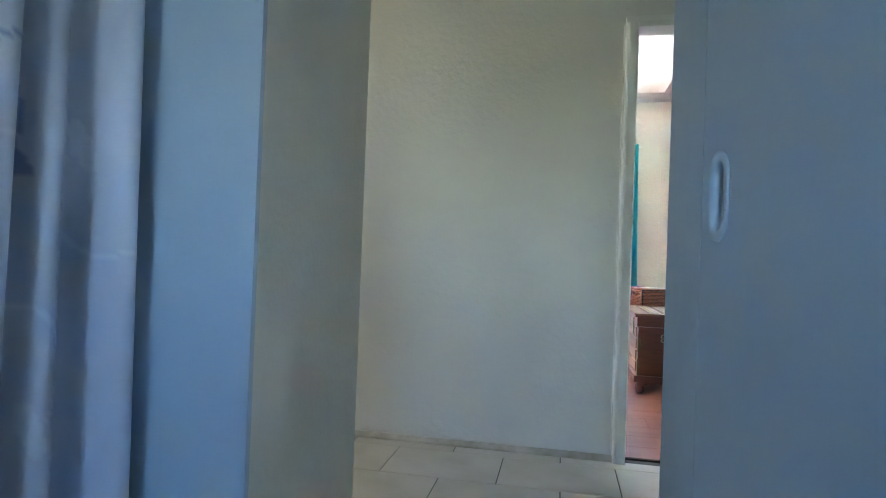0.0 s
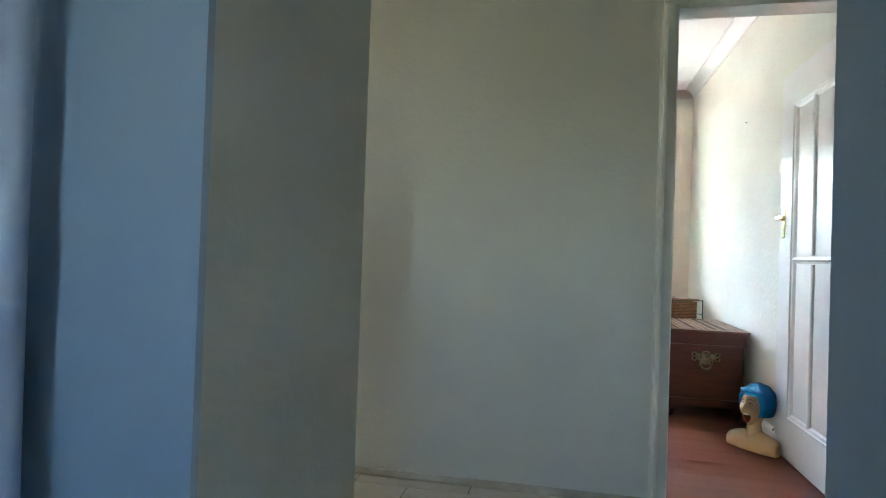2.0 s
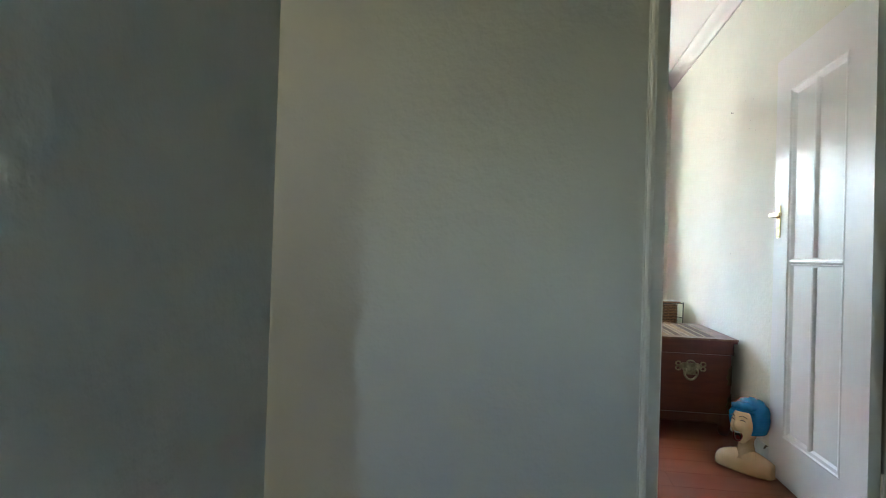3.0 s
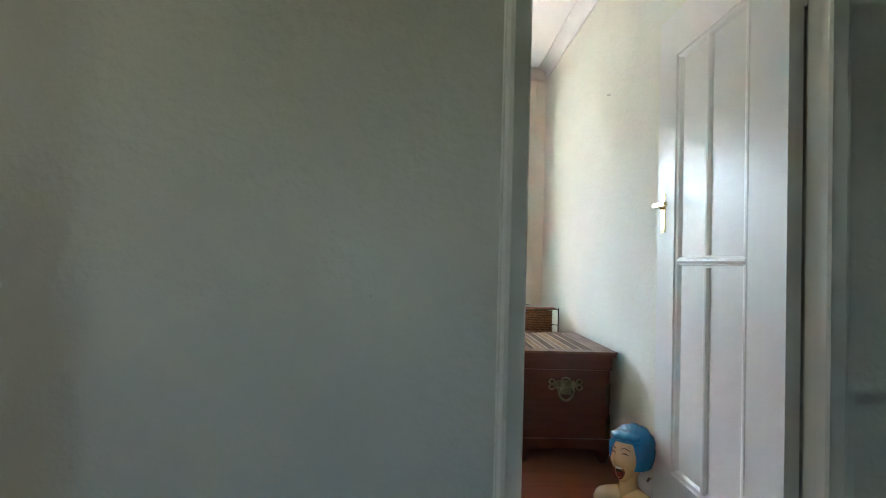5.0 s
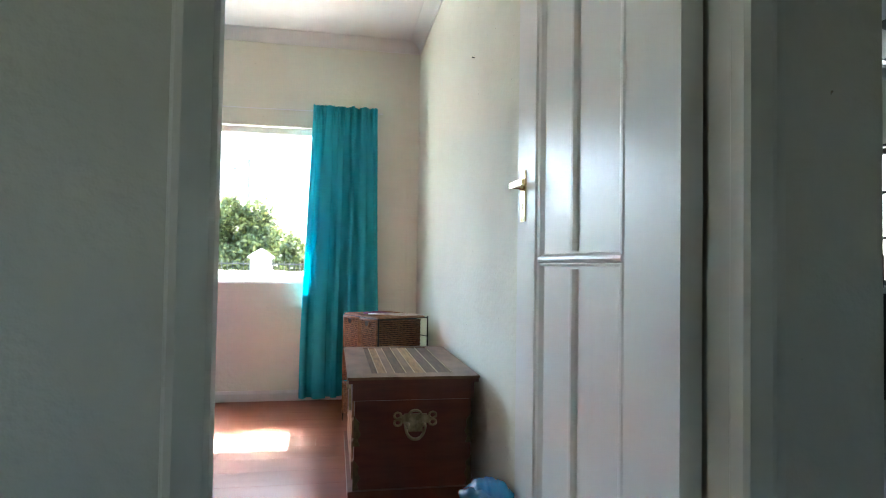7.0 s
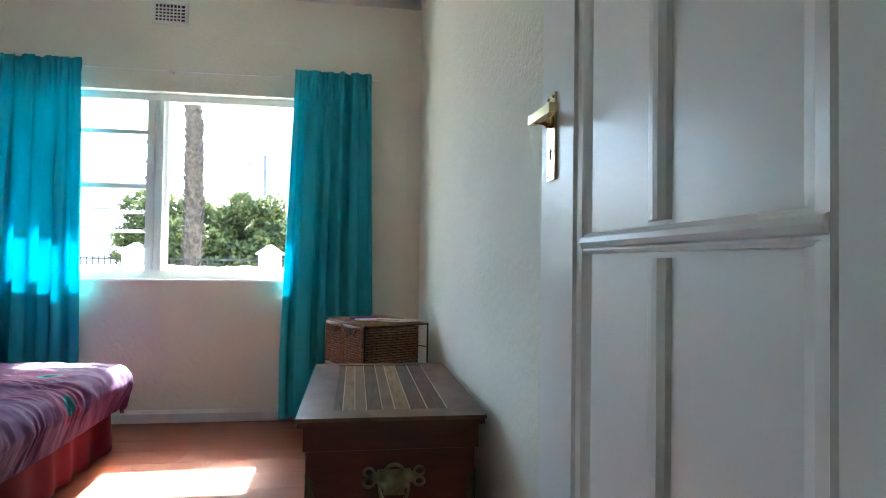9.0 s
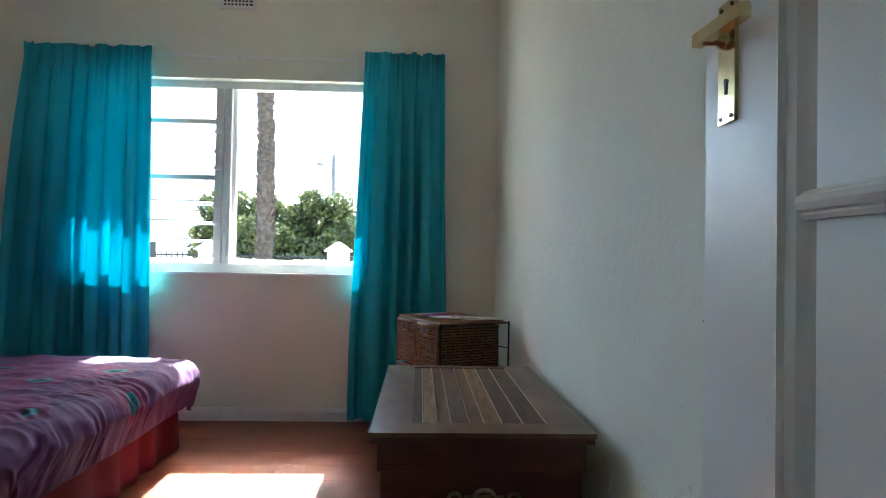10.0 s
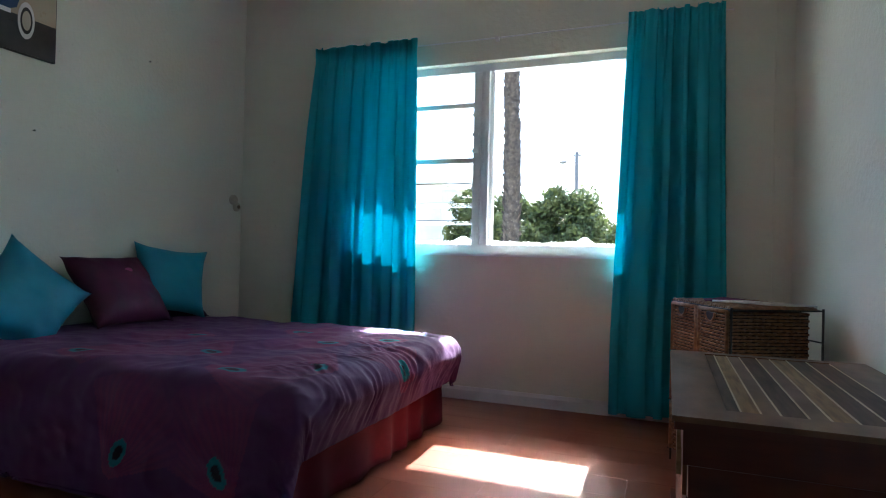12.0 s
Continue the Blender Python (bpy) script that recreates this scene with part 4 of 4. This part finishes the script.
lamp = thing("downlight", "small round white recessed ceiling downlight", "downlight", (0.68, 6.48, CEIL))
bm = bmesh.new()
tube(bm, [(0.043 * math.cos(k * math.tau / 28), 0.043 * math.sin(k * math.tau / 28), -0.003) for k in range(29)], 0.006, 8, caps=False)
part("rim", bm, WHITE, lamp, smooth=True)
part("lens", tube(bmesh.new(), [(0, 0, 0.0), (0, 0, -0.004)], 0.038, 24), CREAM, lamp)

cable = thing("floor_cable", "white cable lying on the floor beside the bed", "cable", (-1.27, 5.12, 0.004))
part("cord", tube(bmesh.new(), [(-0.55 + 0.06 * k, 0.03 * math.sin(k * 0.6), 0.0) for k in range(17)], 0.004, 8), WHITE, cable, smooth=True)

# ---- first room: sliding door, curtain, window ----
slide = thing("sliding_door", "white painted flush door with recessed finger pull", "door", (0.537, 1.567, 0), 7)
SW = 1.05
PZ0, PZ1, PY_0, PY_1 = 0.970, 1.068, -0.230, -0.184
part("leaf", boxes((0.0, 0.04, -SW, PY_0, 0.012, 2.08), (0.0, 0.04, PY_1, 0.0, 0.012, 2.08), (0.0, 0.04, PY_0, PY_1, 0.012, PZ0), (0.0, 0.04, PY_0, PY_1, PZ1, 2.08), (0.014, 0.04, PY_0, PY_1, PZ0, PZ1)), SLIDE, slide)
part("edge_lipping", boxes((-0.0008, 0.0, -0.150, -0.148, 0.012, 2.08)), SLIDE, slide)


def stadium(y0, y1, z0, z1, n=10):
    r, yc = (y1 - y0) / 2, (y0 + y1) / 2
    return [(yc + r * math.cos(k * math.pi / n), z1 - r + r * math.sin(k * math.pi / n)) for k in range(n + 1)] + [(yc + r * math.cos(math.pi + k * math.pi / n), z0 + r + r * math.sin(math.pi + k * math.pi / n)) for k in range(n + 1)]


def pull_ring():
    bm = bmesh.new()
    rings = []
    for grow, x in ((0.009, 0.0005), (0.008, -0.0018), (0.004, -0.0028), (-0.004, -0.0022), (-0.007, 0.003), (-0.009, 0.0135)):
        o = stadium(PY_0 - grow, PY_1 + grow, PZ0 - grow, PZ1 + grow)
        rings.append([bm.verts.new((x, *p)) for p in o])
    for a, b in zip(rings, rings[1:]):
        for k in range(len(a)):
            bm.faces.new((a[k], a[(k + 1) % len(a)], b[(k + 1) % len(a)], b[k]))
    bm.faces.new(rings[-1])
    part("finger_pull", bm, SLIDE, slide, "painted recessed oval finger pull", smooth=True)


pull_ring()
part("stop_strip", boxes((0.041, 0.075, -0.06, 0.02, 0.0, 2.12)), FRAME_PAINT, slide)

curtain("drape", "pale silver-blue damask curtain with leaf print in the first room", SILVER_CLOTH, (-0.66, 0.03), (-0.88, 0.03), 2.35, 0.44, 11, 23, (-0.405, 1.48, 0), depth=0.055, turn=78, thick=0.002, print_leaves=True, tuck=0.12)
rail = thing("curtain_rail", "plain metal curtain rail in the first room", "curtain rail", (-0.55, 0.3, 2.37))
part("rod", tube(bmesh.new(), [(0, -1.3, 0), (0, 1.25, 0)], 0.009, 10), WHITE_METAL, rail)
for y in (-1.2, 1.2):
    part("bracket", boxes((-0.07, 0.0, y - 0.01, y + 0.01, -0.012, 0.012)), WHITE_METAL, rail)
w2 = thing("window_2", "plain white framed window of the first room", "window", (-0.74, 0.86, 0), kind="structure")
part("window_frame", boxes((0, 0.04, -0.20, -0.16, 0.85, 2.1), (0, 0.04, 0.16, 0.20, 0.85, 2.1), (0, 0.04, -0.16, 0.16, 0.85, 0.9), (0, 0.04, -0.16, 0.16, 2.05, 2.1)), WHITE_METAL, w2)

# ---- lounge beyond the hall ----
fan = thing("ceiling_fan", "grey ceiling fan with downrod in the dark lounge", "ceiling fan", (4.55, 6.02, 2.73))
GREY = material("grey_metal", (0.18, 0.18, 0.18), 0.4, metal=0.6)
part("canopy", tube(bmesh.new(), [(0, 0, 0), (0, 0, -0.03), (0, 0, -0.06)], [0.07, 0.065, 0.025], 20), GREY, fan, smooth=True)
part("downrod", tube(bmesh.new(), [(0, 0, -0.05), (0, 0, -0.28)], 0.014, 12), GREY, fan)
part("motor", tube(bmesh.new(), [(0, 0, -0.26), (0, 0, -0.29), (0, 0, -0.36), (0, 0, -0.39)], [0.05, 0.11, 0.12, 0.06], 24), GREY, fan, smooth=True)
for k in range(4):
    bm = boxes((0.10, 0.18, -0.015, 0.015, -0.345, -0.338), (0.17, 0.62, -0.065, 0.065, -0.342, -0.334))
    bmesh.ops.rotate(bm, cent=(0, 0, 0), matrix=Matrix.Rotation(radians(20 + 90 * k), 3, "Z"), verts=bm.verts)
    part("blade", bm, GREY, fan, bevel=0.003)
DRAPE = material("brown_gold_drape", (0.16, 0.09, 0.05), 0.8, (0.30, 0.22, 0.12), 6, translucent=0.15)
curtain("drape", "brown and gold drape at the lounge window", DRAPE, (0.0, 0.55), (0.0, 0.5), 2.10, 0.92, 5, 31, (5.40, 6.95, 0), turn=90)
rail3 = thing("curtain_rail", "dark curtain rail over the lounge window", "curtain rail", (5.40, 6.6, 2.09))
part("rod", tube(bmesh.new(), [(0, 0, 0), (0, 1.39, 0)], 0.012, 10), BLACK, rail3)
for y in (0.1, 1.3):
    part("bracket", boxes((0.0, 0.10, y - 0.01, y + 0.01, -0.012, 0.012)), BLACK, rail3)
w3 = thing("window_3", "lounge window with dark glazing bars", "window", (5.56, 6.7, 0.9), kind="structure")
part("window_frame", boxes((0, 0.04, 0, 0.05, 0, 1.2), (0, 0.04, 1.15, 1.2, 0, 1.2), (0, 0.04, 0.05, 1.15, 0, 0.05), (0, 0.04, 0.05, 1.15, 1.15, 1.2)), BLACK, w3)
for z in (0.40, 0.80):
    part("glazing_bar", boxes((0, 0.03, 0.05, 1.15, z, z + 0.03)), BLACK, w3)
cab = thing("black_cabinet", "black low cabinet standing in the lounge", "cabinet", (4.7, 6.5, 0))
part("body", boxes((0, 0.5, 0, 1.2, 0.04, 0.82)), BLACK, cab, bevel=0.005)
part("top", boxes((-0.015, 0.515, -0.015, 1.215, 0.82, 0.85)), BLACK, cab, bevel=0.004)
for y in (0.02, 0.61):
    part("door", boxes((-0.02, -0.002, y, y + 0.57, 0.07, 0.80)), BLACK, cab, bevel=0.003)
box_t = thing("storage_box", "dark navy box standing on the black cabinet", "box", (4.75, 6.55, 0.85))
part("body", boxes((0, 0.3, 0, 0.5, 0.045, 0.30)), material("navy_card", (0.015, 0.02, 0.05), 0.6), box_t, bevel=0.004)
part("base_tray", boxes((-0.01, 0.31, -0.01, 0.51, 0.0, 0.045)), WHITE, box_t, bevel=0.003)

# ---- outside ----
GRASS = material("dry_lawn", (0.10, 0.12, 0.05), 0.95, (0.18, 0.15, 0.09), 3, bump=0.5, bump_scale=40)
structure("ground", boxes((-150, 150, -150, 300, -0.5, -0.30)), GRASS, "dry garden ground beyond the window", "ground")
# Unseen strip, kept pale and wide to throw sunlight up onto the bedroom ceiling.
structure("pavement", boxes((-150, 150, 7.42, 15.0, -0.299, -0.26)), material("sun_bounce_paving", (0.60, 0.58, 0.53), 0.9, (0.52, 0.50, 0.45), 2), "unseen pale paving added to bounce sun into the bedroom", "pavement")
WHITE_WALL = material("white_masonry", (0.72, 0.71, 0.68), 0.9, (0.62, 0.61, 0.58), 1.5, bump=0.2)
ROOF = material("roof_sheet", (0.22, 0.12, 0.09), 0.7, (0.16, 0.09, 0.07), 3)
structure("eave", boxes((-4, 6, YN + 0.231, 8.54, 2.56, 2.68)), WHITE_WALL, "painted roof overhang above the window", "eave")
rough_m = material("rough_white_render", (0.80, 0.79, 0.76), 0.9, (0.68, 0.67, 0.64), 14, bump=0.9, bump_scale=90, bump_dist=0.02)
bm = bmesh.new()
grid(bm, 260, 14, lambda u, v: (W0 + 0.01 + (W1 - W0 - 0.02) * u, 7.285 + 0.20 * v, 0.880 + 0.075 * math.sin(math.pi * min(1, v * 1.1)) * (0.84 + 0.32 * abs(noise.noise((u * 16, v * 5, 2.0)))) + 0.016 * abs(noise.noise((u * 130, v * 16, 1.0)))))
structure("outer_sill", bm, rough_m, "rough white rendered outer window sill in the sun", "window sill")

FY = 18.0
wall_f = thing("boundary_wall", "low white garden wall with piers and black railing", "garden wall", (0, FY, -0.3))
part("base_wall", boxes((-26, 14, 0, 0.22, 0, 1.0)), WHITE_WALL, wall_f)
for k in range(-8, 4):
    x = -0.98 + 3.05 * k
    p = part("pier", boxes((x - 0.24, x + 0.24, -0.12, 0.34, 0, 1.42)), WHITE_WALL, wall_f)
    bm = bmesh.new()
    bmesh.ops.create_cone(bm, cap_ends=True, segments=4, radius1=0.42, radius2=0.06, depth=0.20, matrix=Matrix.Translation((x, 0.11, 1.56)) @ Matrix.Rotation(radians(45), 4, "Z"))
    box(bm, x - 0.30, x + 0.30, -0.18, 0.40, 1.42, 1.46)
    part("cap", bm, WHITE_WALL, p)
for k in range(-8, 3):
    x0 = -0.98 + 3.05 * k + 0.24
    x1 = x0 + 2.57
    bm = boxes((x0, x1, 0.09, 0.12, 1.06, 1.09), (x0, x1, 0.09, 0.12, 1.27, 1.30))
    for j in range(20):
        xx = x0 + (x1 - x0) * (j + 0.5) / 20
        box(bm, xx - 0.008, xx + 0.008, 0.097, 0.113, 1.0, 1.36)
    part("railing", bm, STEEL_BLACK, wall_f, "black steel railing panel")


def palm(x, y, h):
    ob = thing("palm_tree", "tall rough grey-brown palm trunk in the street", "palm tree", (x, y, -0.3))
    bark = material("palm_bark", (0.10, 0.076, 0.060), 0.95, (0.045, 0.034, 0.027), 9, bump=0.8, bump_scale=20)
    rnd = random.Random(4)
    bm = tube(bmesh.new(), [(0.05 * math.sin(k * 0.3), 0, h * k / 20) for k in range(21)], [0.23 - 0.05 * k / 20 + (0.08 if k == 0 else 0) for k in range(21)], 18)
    part("trunk", bm, bark, ob, smooth=True)
    bm = bmesh.new()
    for k in range(1500):
        z, a = rnd.uniform(0.1, h - 0.1), rnd.uniform(0, math.tau)
        r = 0.215 - 0.05 * z / h
        c, s = math.cos(a), math.sin(a)
        w, l = rnd.uniform(0.03, 0.06), rnd.uniform(0.08, 0.20)
        cx = 0.05 * math.sin(z / h * 20 * 0.3)
        p = [(cx + c * r - s * w, s * r + c * w, z), (cx + c * r + s * w, s * r - c * w, z), (cx + c * (r + l * 0.6), s * (r + l * 0.6), z + l)]
        f = [bm.verts.new(v) for v in p] + [bm.verts.new((cx + c * (r - 0.02), s * (r - 0.02), z + 0.08))]
        bm.faces.new((f[0], f[1], f[2]))
        bm.faces.new((f[1], f[3], f[2]))
        bm.faces.new((f[3], f[0], f[2]))
    part("leaf_bases", bm, bark, ob, "ragged old leaf bases")
    bm = bmesh.new()
    for k in range(34):
        a, e = rnd.uniform(0, math.tau), rnd.uniform(-0.4, 1.2)
        pts = [(math.cos(a) * q * 2.2, math.sin(a) * q * 2.2, h + q * 2.2 * e - 1.6 * q * q) for q in [j / 8 for j in range(9)]]
        tube(bm, pts, [0.03 - 0.003 * j for j in range(9)], 5)
        for j in range(1, 9):
            for s in (-1, 1):
                p = Vector(pts[j])
                d = Vector((-math.sin(a) * s, math.cos(a) * s, -0.5)) * 0.5
                v = [bm.verts.new(p), bm.verts.new(p + Vector((math.cos(a), math.sin(a), 0)) * 0.09), bm.verts.new(p + d)]
                bm.faces.new(v)
    part("crown", bm, material("palm_leaf", (0.07, 0.11, 0.04), 0.6, (0.04, 0.07, 0.02), 3), ob)


palm(-3.31, 20.0, 9.5)
LEAF = material("tree_leaf", (0.125, 0.14, 0.04), 0.5, (0.045, 0.065, 0.02), 2.2, translucent=0.25)
TRUNK = material("tree_bark", (0.12, 0.09, 0.06), 0.9, (0.07, 0.05, 0.035), 10, bump=0.6)


def tree(x, y, h, w, seed):
    rnd = random.Random(seed)
    ob = thing("tree", "dense bushy green street tree beyond the railing", "tree", (x, y, -0.3), group="street trees")
    bm = tube(bmesh.new(), [(0, 0, 0), (0.05, 0, h * 0.2), (0.0, 0.05, h * 0.5)], [0.16, 0.13, 0.07], 10)
    clumps = []
    for k in range(36):
        a, r = rnd.uniform(0, math.tau), w / 2 * math.sqrt(rnd.random())
        top = h * (1 - 0.45 * (r / (w / 2)) ** 2)
        z = rnd.uniform(h * 0.2, top - 0.3)
        clumps.append((Vector((r * math.cos(a), r * math.sin(a), z)), rnd.uniform(0.35, 0.65)))
    for c, r in clumps[:10]:
        tube(bm, [(0.0, 0.02, h * 0.3), tuple(c * 0.5 + Vector((0, 0, h * 0.2))), tuple(c)], [0.07, 0.05, 0.02], 6)
    part("trunk", bm, TRUNK, ob, smooth=True)
    verts, faces = [], []
    for c, r in clumps:
        for k in range(430):
            d = Vector((rnd.gauss(0, 1), rnd.gauss(0, 1), rnd.gauss(0, 1))).normalized() * r * rnd.uniform(0.55, 1.08)
            p = c + d
            a = Vector((rnd.gauss(0, 1), rnd.gauss(0, 1), rnd.gauss(0, 1))).normalized()
            b = a.cross(Vector((rnd.gauss(0, 1), rnd.gauss(0, 1), rnd.gauss(0, 1)))).normalized()
            s = rnd.uniform(0.06, 0.12)
            n = len(verts)
            verts += [p - a * s, p + b * s * 0.5, p + a * s, p - b * s * 0.5]
            faces.append((n, n + 1, n + 2, n + 3))
    me = bpy.data.meshes.new("crown")
    me.from_pydata(verts, [], faces)
    me.materials.append(LEAF)
    crown = new("crown", me)
    crown.parent = ob


for x, y, h, w, s in ((-4.4, 24.0, 3.7, 2.6, 1), (-2.5, 24.5, 4.0, 2.9, 2), (-0.9, 26.0, 2.5, 2.0, 3), (-5.75, 24.5, 3.9, 2.3, 4), (1.2, 27.0, 2.8, 2.6, 6), (-3.4, 25.5, 3.8, 3.0, 8)):
    tree(x, y, h, w, s)

pole = thing("street_lamp", "tall grey street pole with lamp arm", "street lamp", (-4.4, 40.0, -0.3))
PG = material("weathered_pole", (0.20, 0.18, 0.16), 0.8)
part("pole", tube(bmesh.new(), [(0, 0, 0), (0, 0, 7.6)], [0.16, 0.12], 12), PG, pole, smooth=True)
part("arm", tube(bmesh.new(), [(0, 0, 6.9), (-0.4, 0, 7.1), (-0.75, 0, 7.05)], 0.04, 8), PG, pole, smooth=True)
bm = bmesh.new()
ball(bm, (-0.85, 0, 7.0), (0.25, 0.12, 0.10), u=14, v=8)
part("lantern", bm, PG, pole, smooth=True)
part("crossbar", boxes((-0.25, 0.25, -0.05, 0.05, 7.35, 7.45)), PG, pole)


def house(place, w, d, h, wall, label, gable=1.3, roof=ROOF):
    ob = thing("house", label, "house", place)
    part("wall", boxes((0, w, 0, d, 0, h)), wall, ob)
    part("roof", prism(bmesh.new(), [(-0.4, h - 0.05), (-0.4, h + 0.05), (d / 2, h + gable), (d + 0.4, h + 0.05), (d + 0.4, h - 0.05)], "x", -0.4, w + 0.4), roof, ob)
    k = 0
    while 1.0 + k * 2.6 + 1.4 < w:
        x = 1.0 + k * 2.6
        wdw = part("window", boxes((x, x + 1.3, -0.04, -0.004, 0.9, 2.0)), WHITE_METAL, ob)
        part("pane", boxes((x + 0.06, x + 0.62, -0.05, -0.041, 0.96, 1.94), (x + 0.68, x + 1.24, -0.05, -0.041, 0.96, 1.94)), BLACK, wdw)
        k += 1


house((-19.3, 27.0, -0.3), 11.2, 7.0, 4.2, WHITE_WALL, "white plastered house across the street with pale pitched roof", 0.7, WHITE_WALL)
house((-7.0, 46.0, -0.3), 14.0, 8.0, 2.7, material("brown_facebrick", (0.22, 0.13, 0.09), 0.9, (0.16, 0.09, 0.06), 2), "brown brick house behind the street trees", 1.6)

# ---- floor pieces ----


def piece_mesh(name, w, l, top, mat, bevel):
    bm = boxes((0, w, 0, l, top - 0.008, top))
    bmesh.ops.bevel(bm, geom=[e for e in bm.edges if min(v.co.z for v in e.verts) > top - 0.001], offset=bevel, segments=1, affect="EDGES")
    me = bpy.data.meshes.new(name)
    bm.to_mesh(me)
    bm.free()
    me.materials.append(mat)
    return me


rnd = random.Random(8)
PW, PL = 0.192, 1.2
full = piece_mesh("plank", PL - 0.0005, PW - 0.0005, 0.0, PLANK, 0.0006)
for r in range(20):
    y = YS + 0.075 + r * PW
    if y + PW > YN + 0.1:
        break
    x = XW - rnd.uniform(0.0, 1.1)
    while x < XE:
        a, b = max(x, XW), min(x + PL, XE)
        if b - a > 0.03:
            me = full if b - a > PL - 0.001 else piece_mesh("plank", b - a - 0.0005, PW - 0.0005, 0.0, PLANK, 0.0006)
            ob = new("plank", me)
            ob.location = (a, y, 0.0)
            ob.parent = floor_1
        x += PL
TW, TL = 0.503, 0.337
tile_me = piece_mesh("tile", TW - 0.004, TL - 0.004, 0.0, TILE, 0.001)
cut_me = piece_mesh("tile", TW - 0.004, 0.094, 0.0, TILE, 0.001)
for r in range(-15, 14):
    y = 3.357 + (r - 0) * TL
    shift = -0.365 if r % 2 else -0.104
    west = -0.84 if y + TL / 2 < 1.555 else -3.22 if r < 1 else XE + 0.44
    for k in range(-7, 13):
        x = shift + k * TW
        a, b = max(x, west), min(x + TW, 5.52)
        if b - a < 0.03:
            continue
        cut = r == 0 and x < XL
        me = cut_me if cut else tile_me
        if b - a < TW - 0.001:
            me = piece_mesh("tile", b - a - 0.004, 0.094 if cut else TL - 0.004, 0.0, TILE, 0.001)
        ob = new("tile", me)
        ob.location = (a + 0.002, y + 0.002, 0.0)
        ob.parent = floor_2
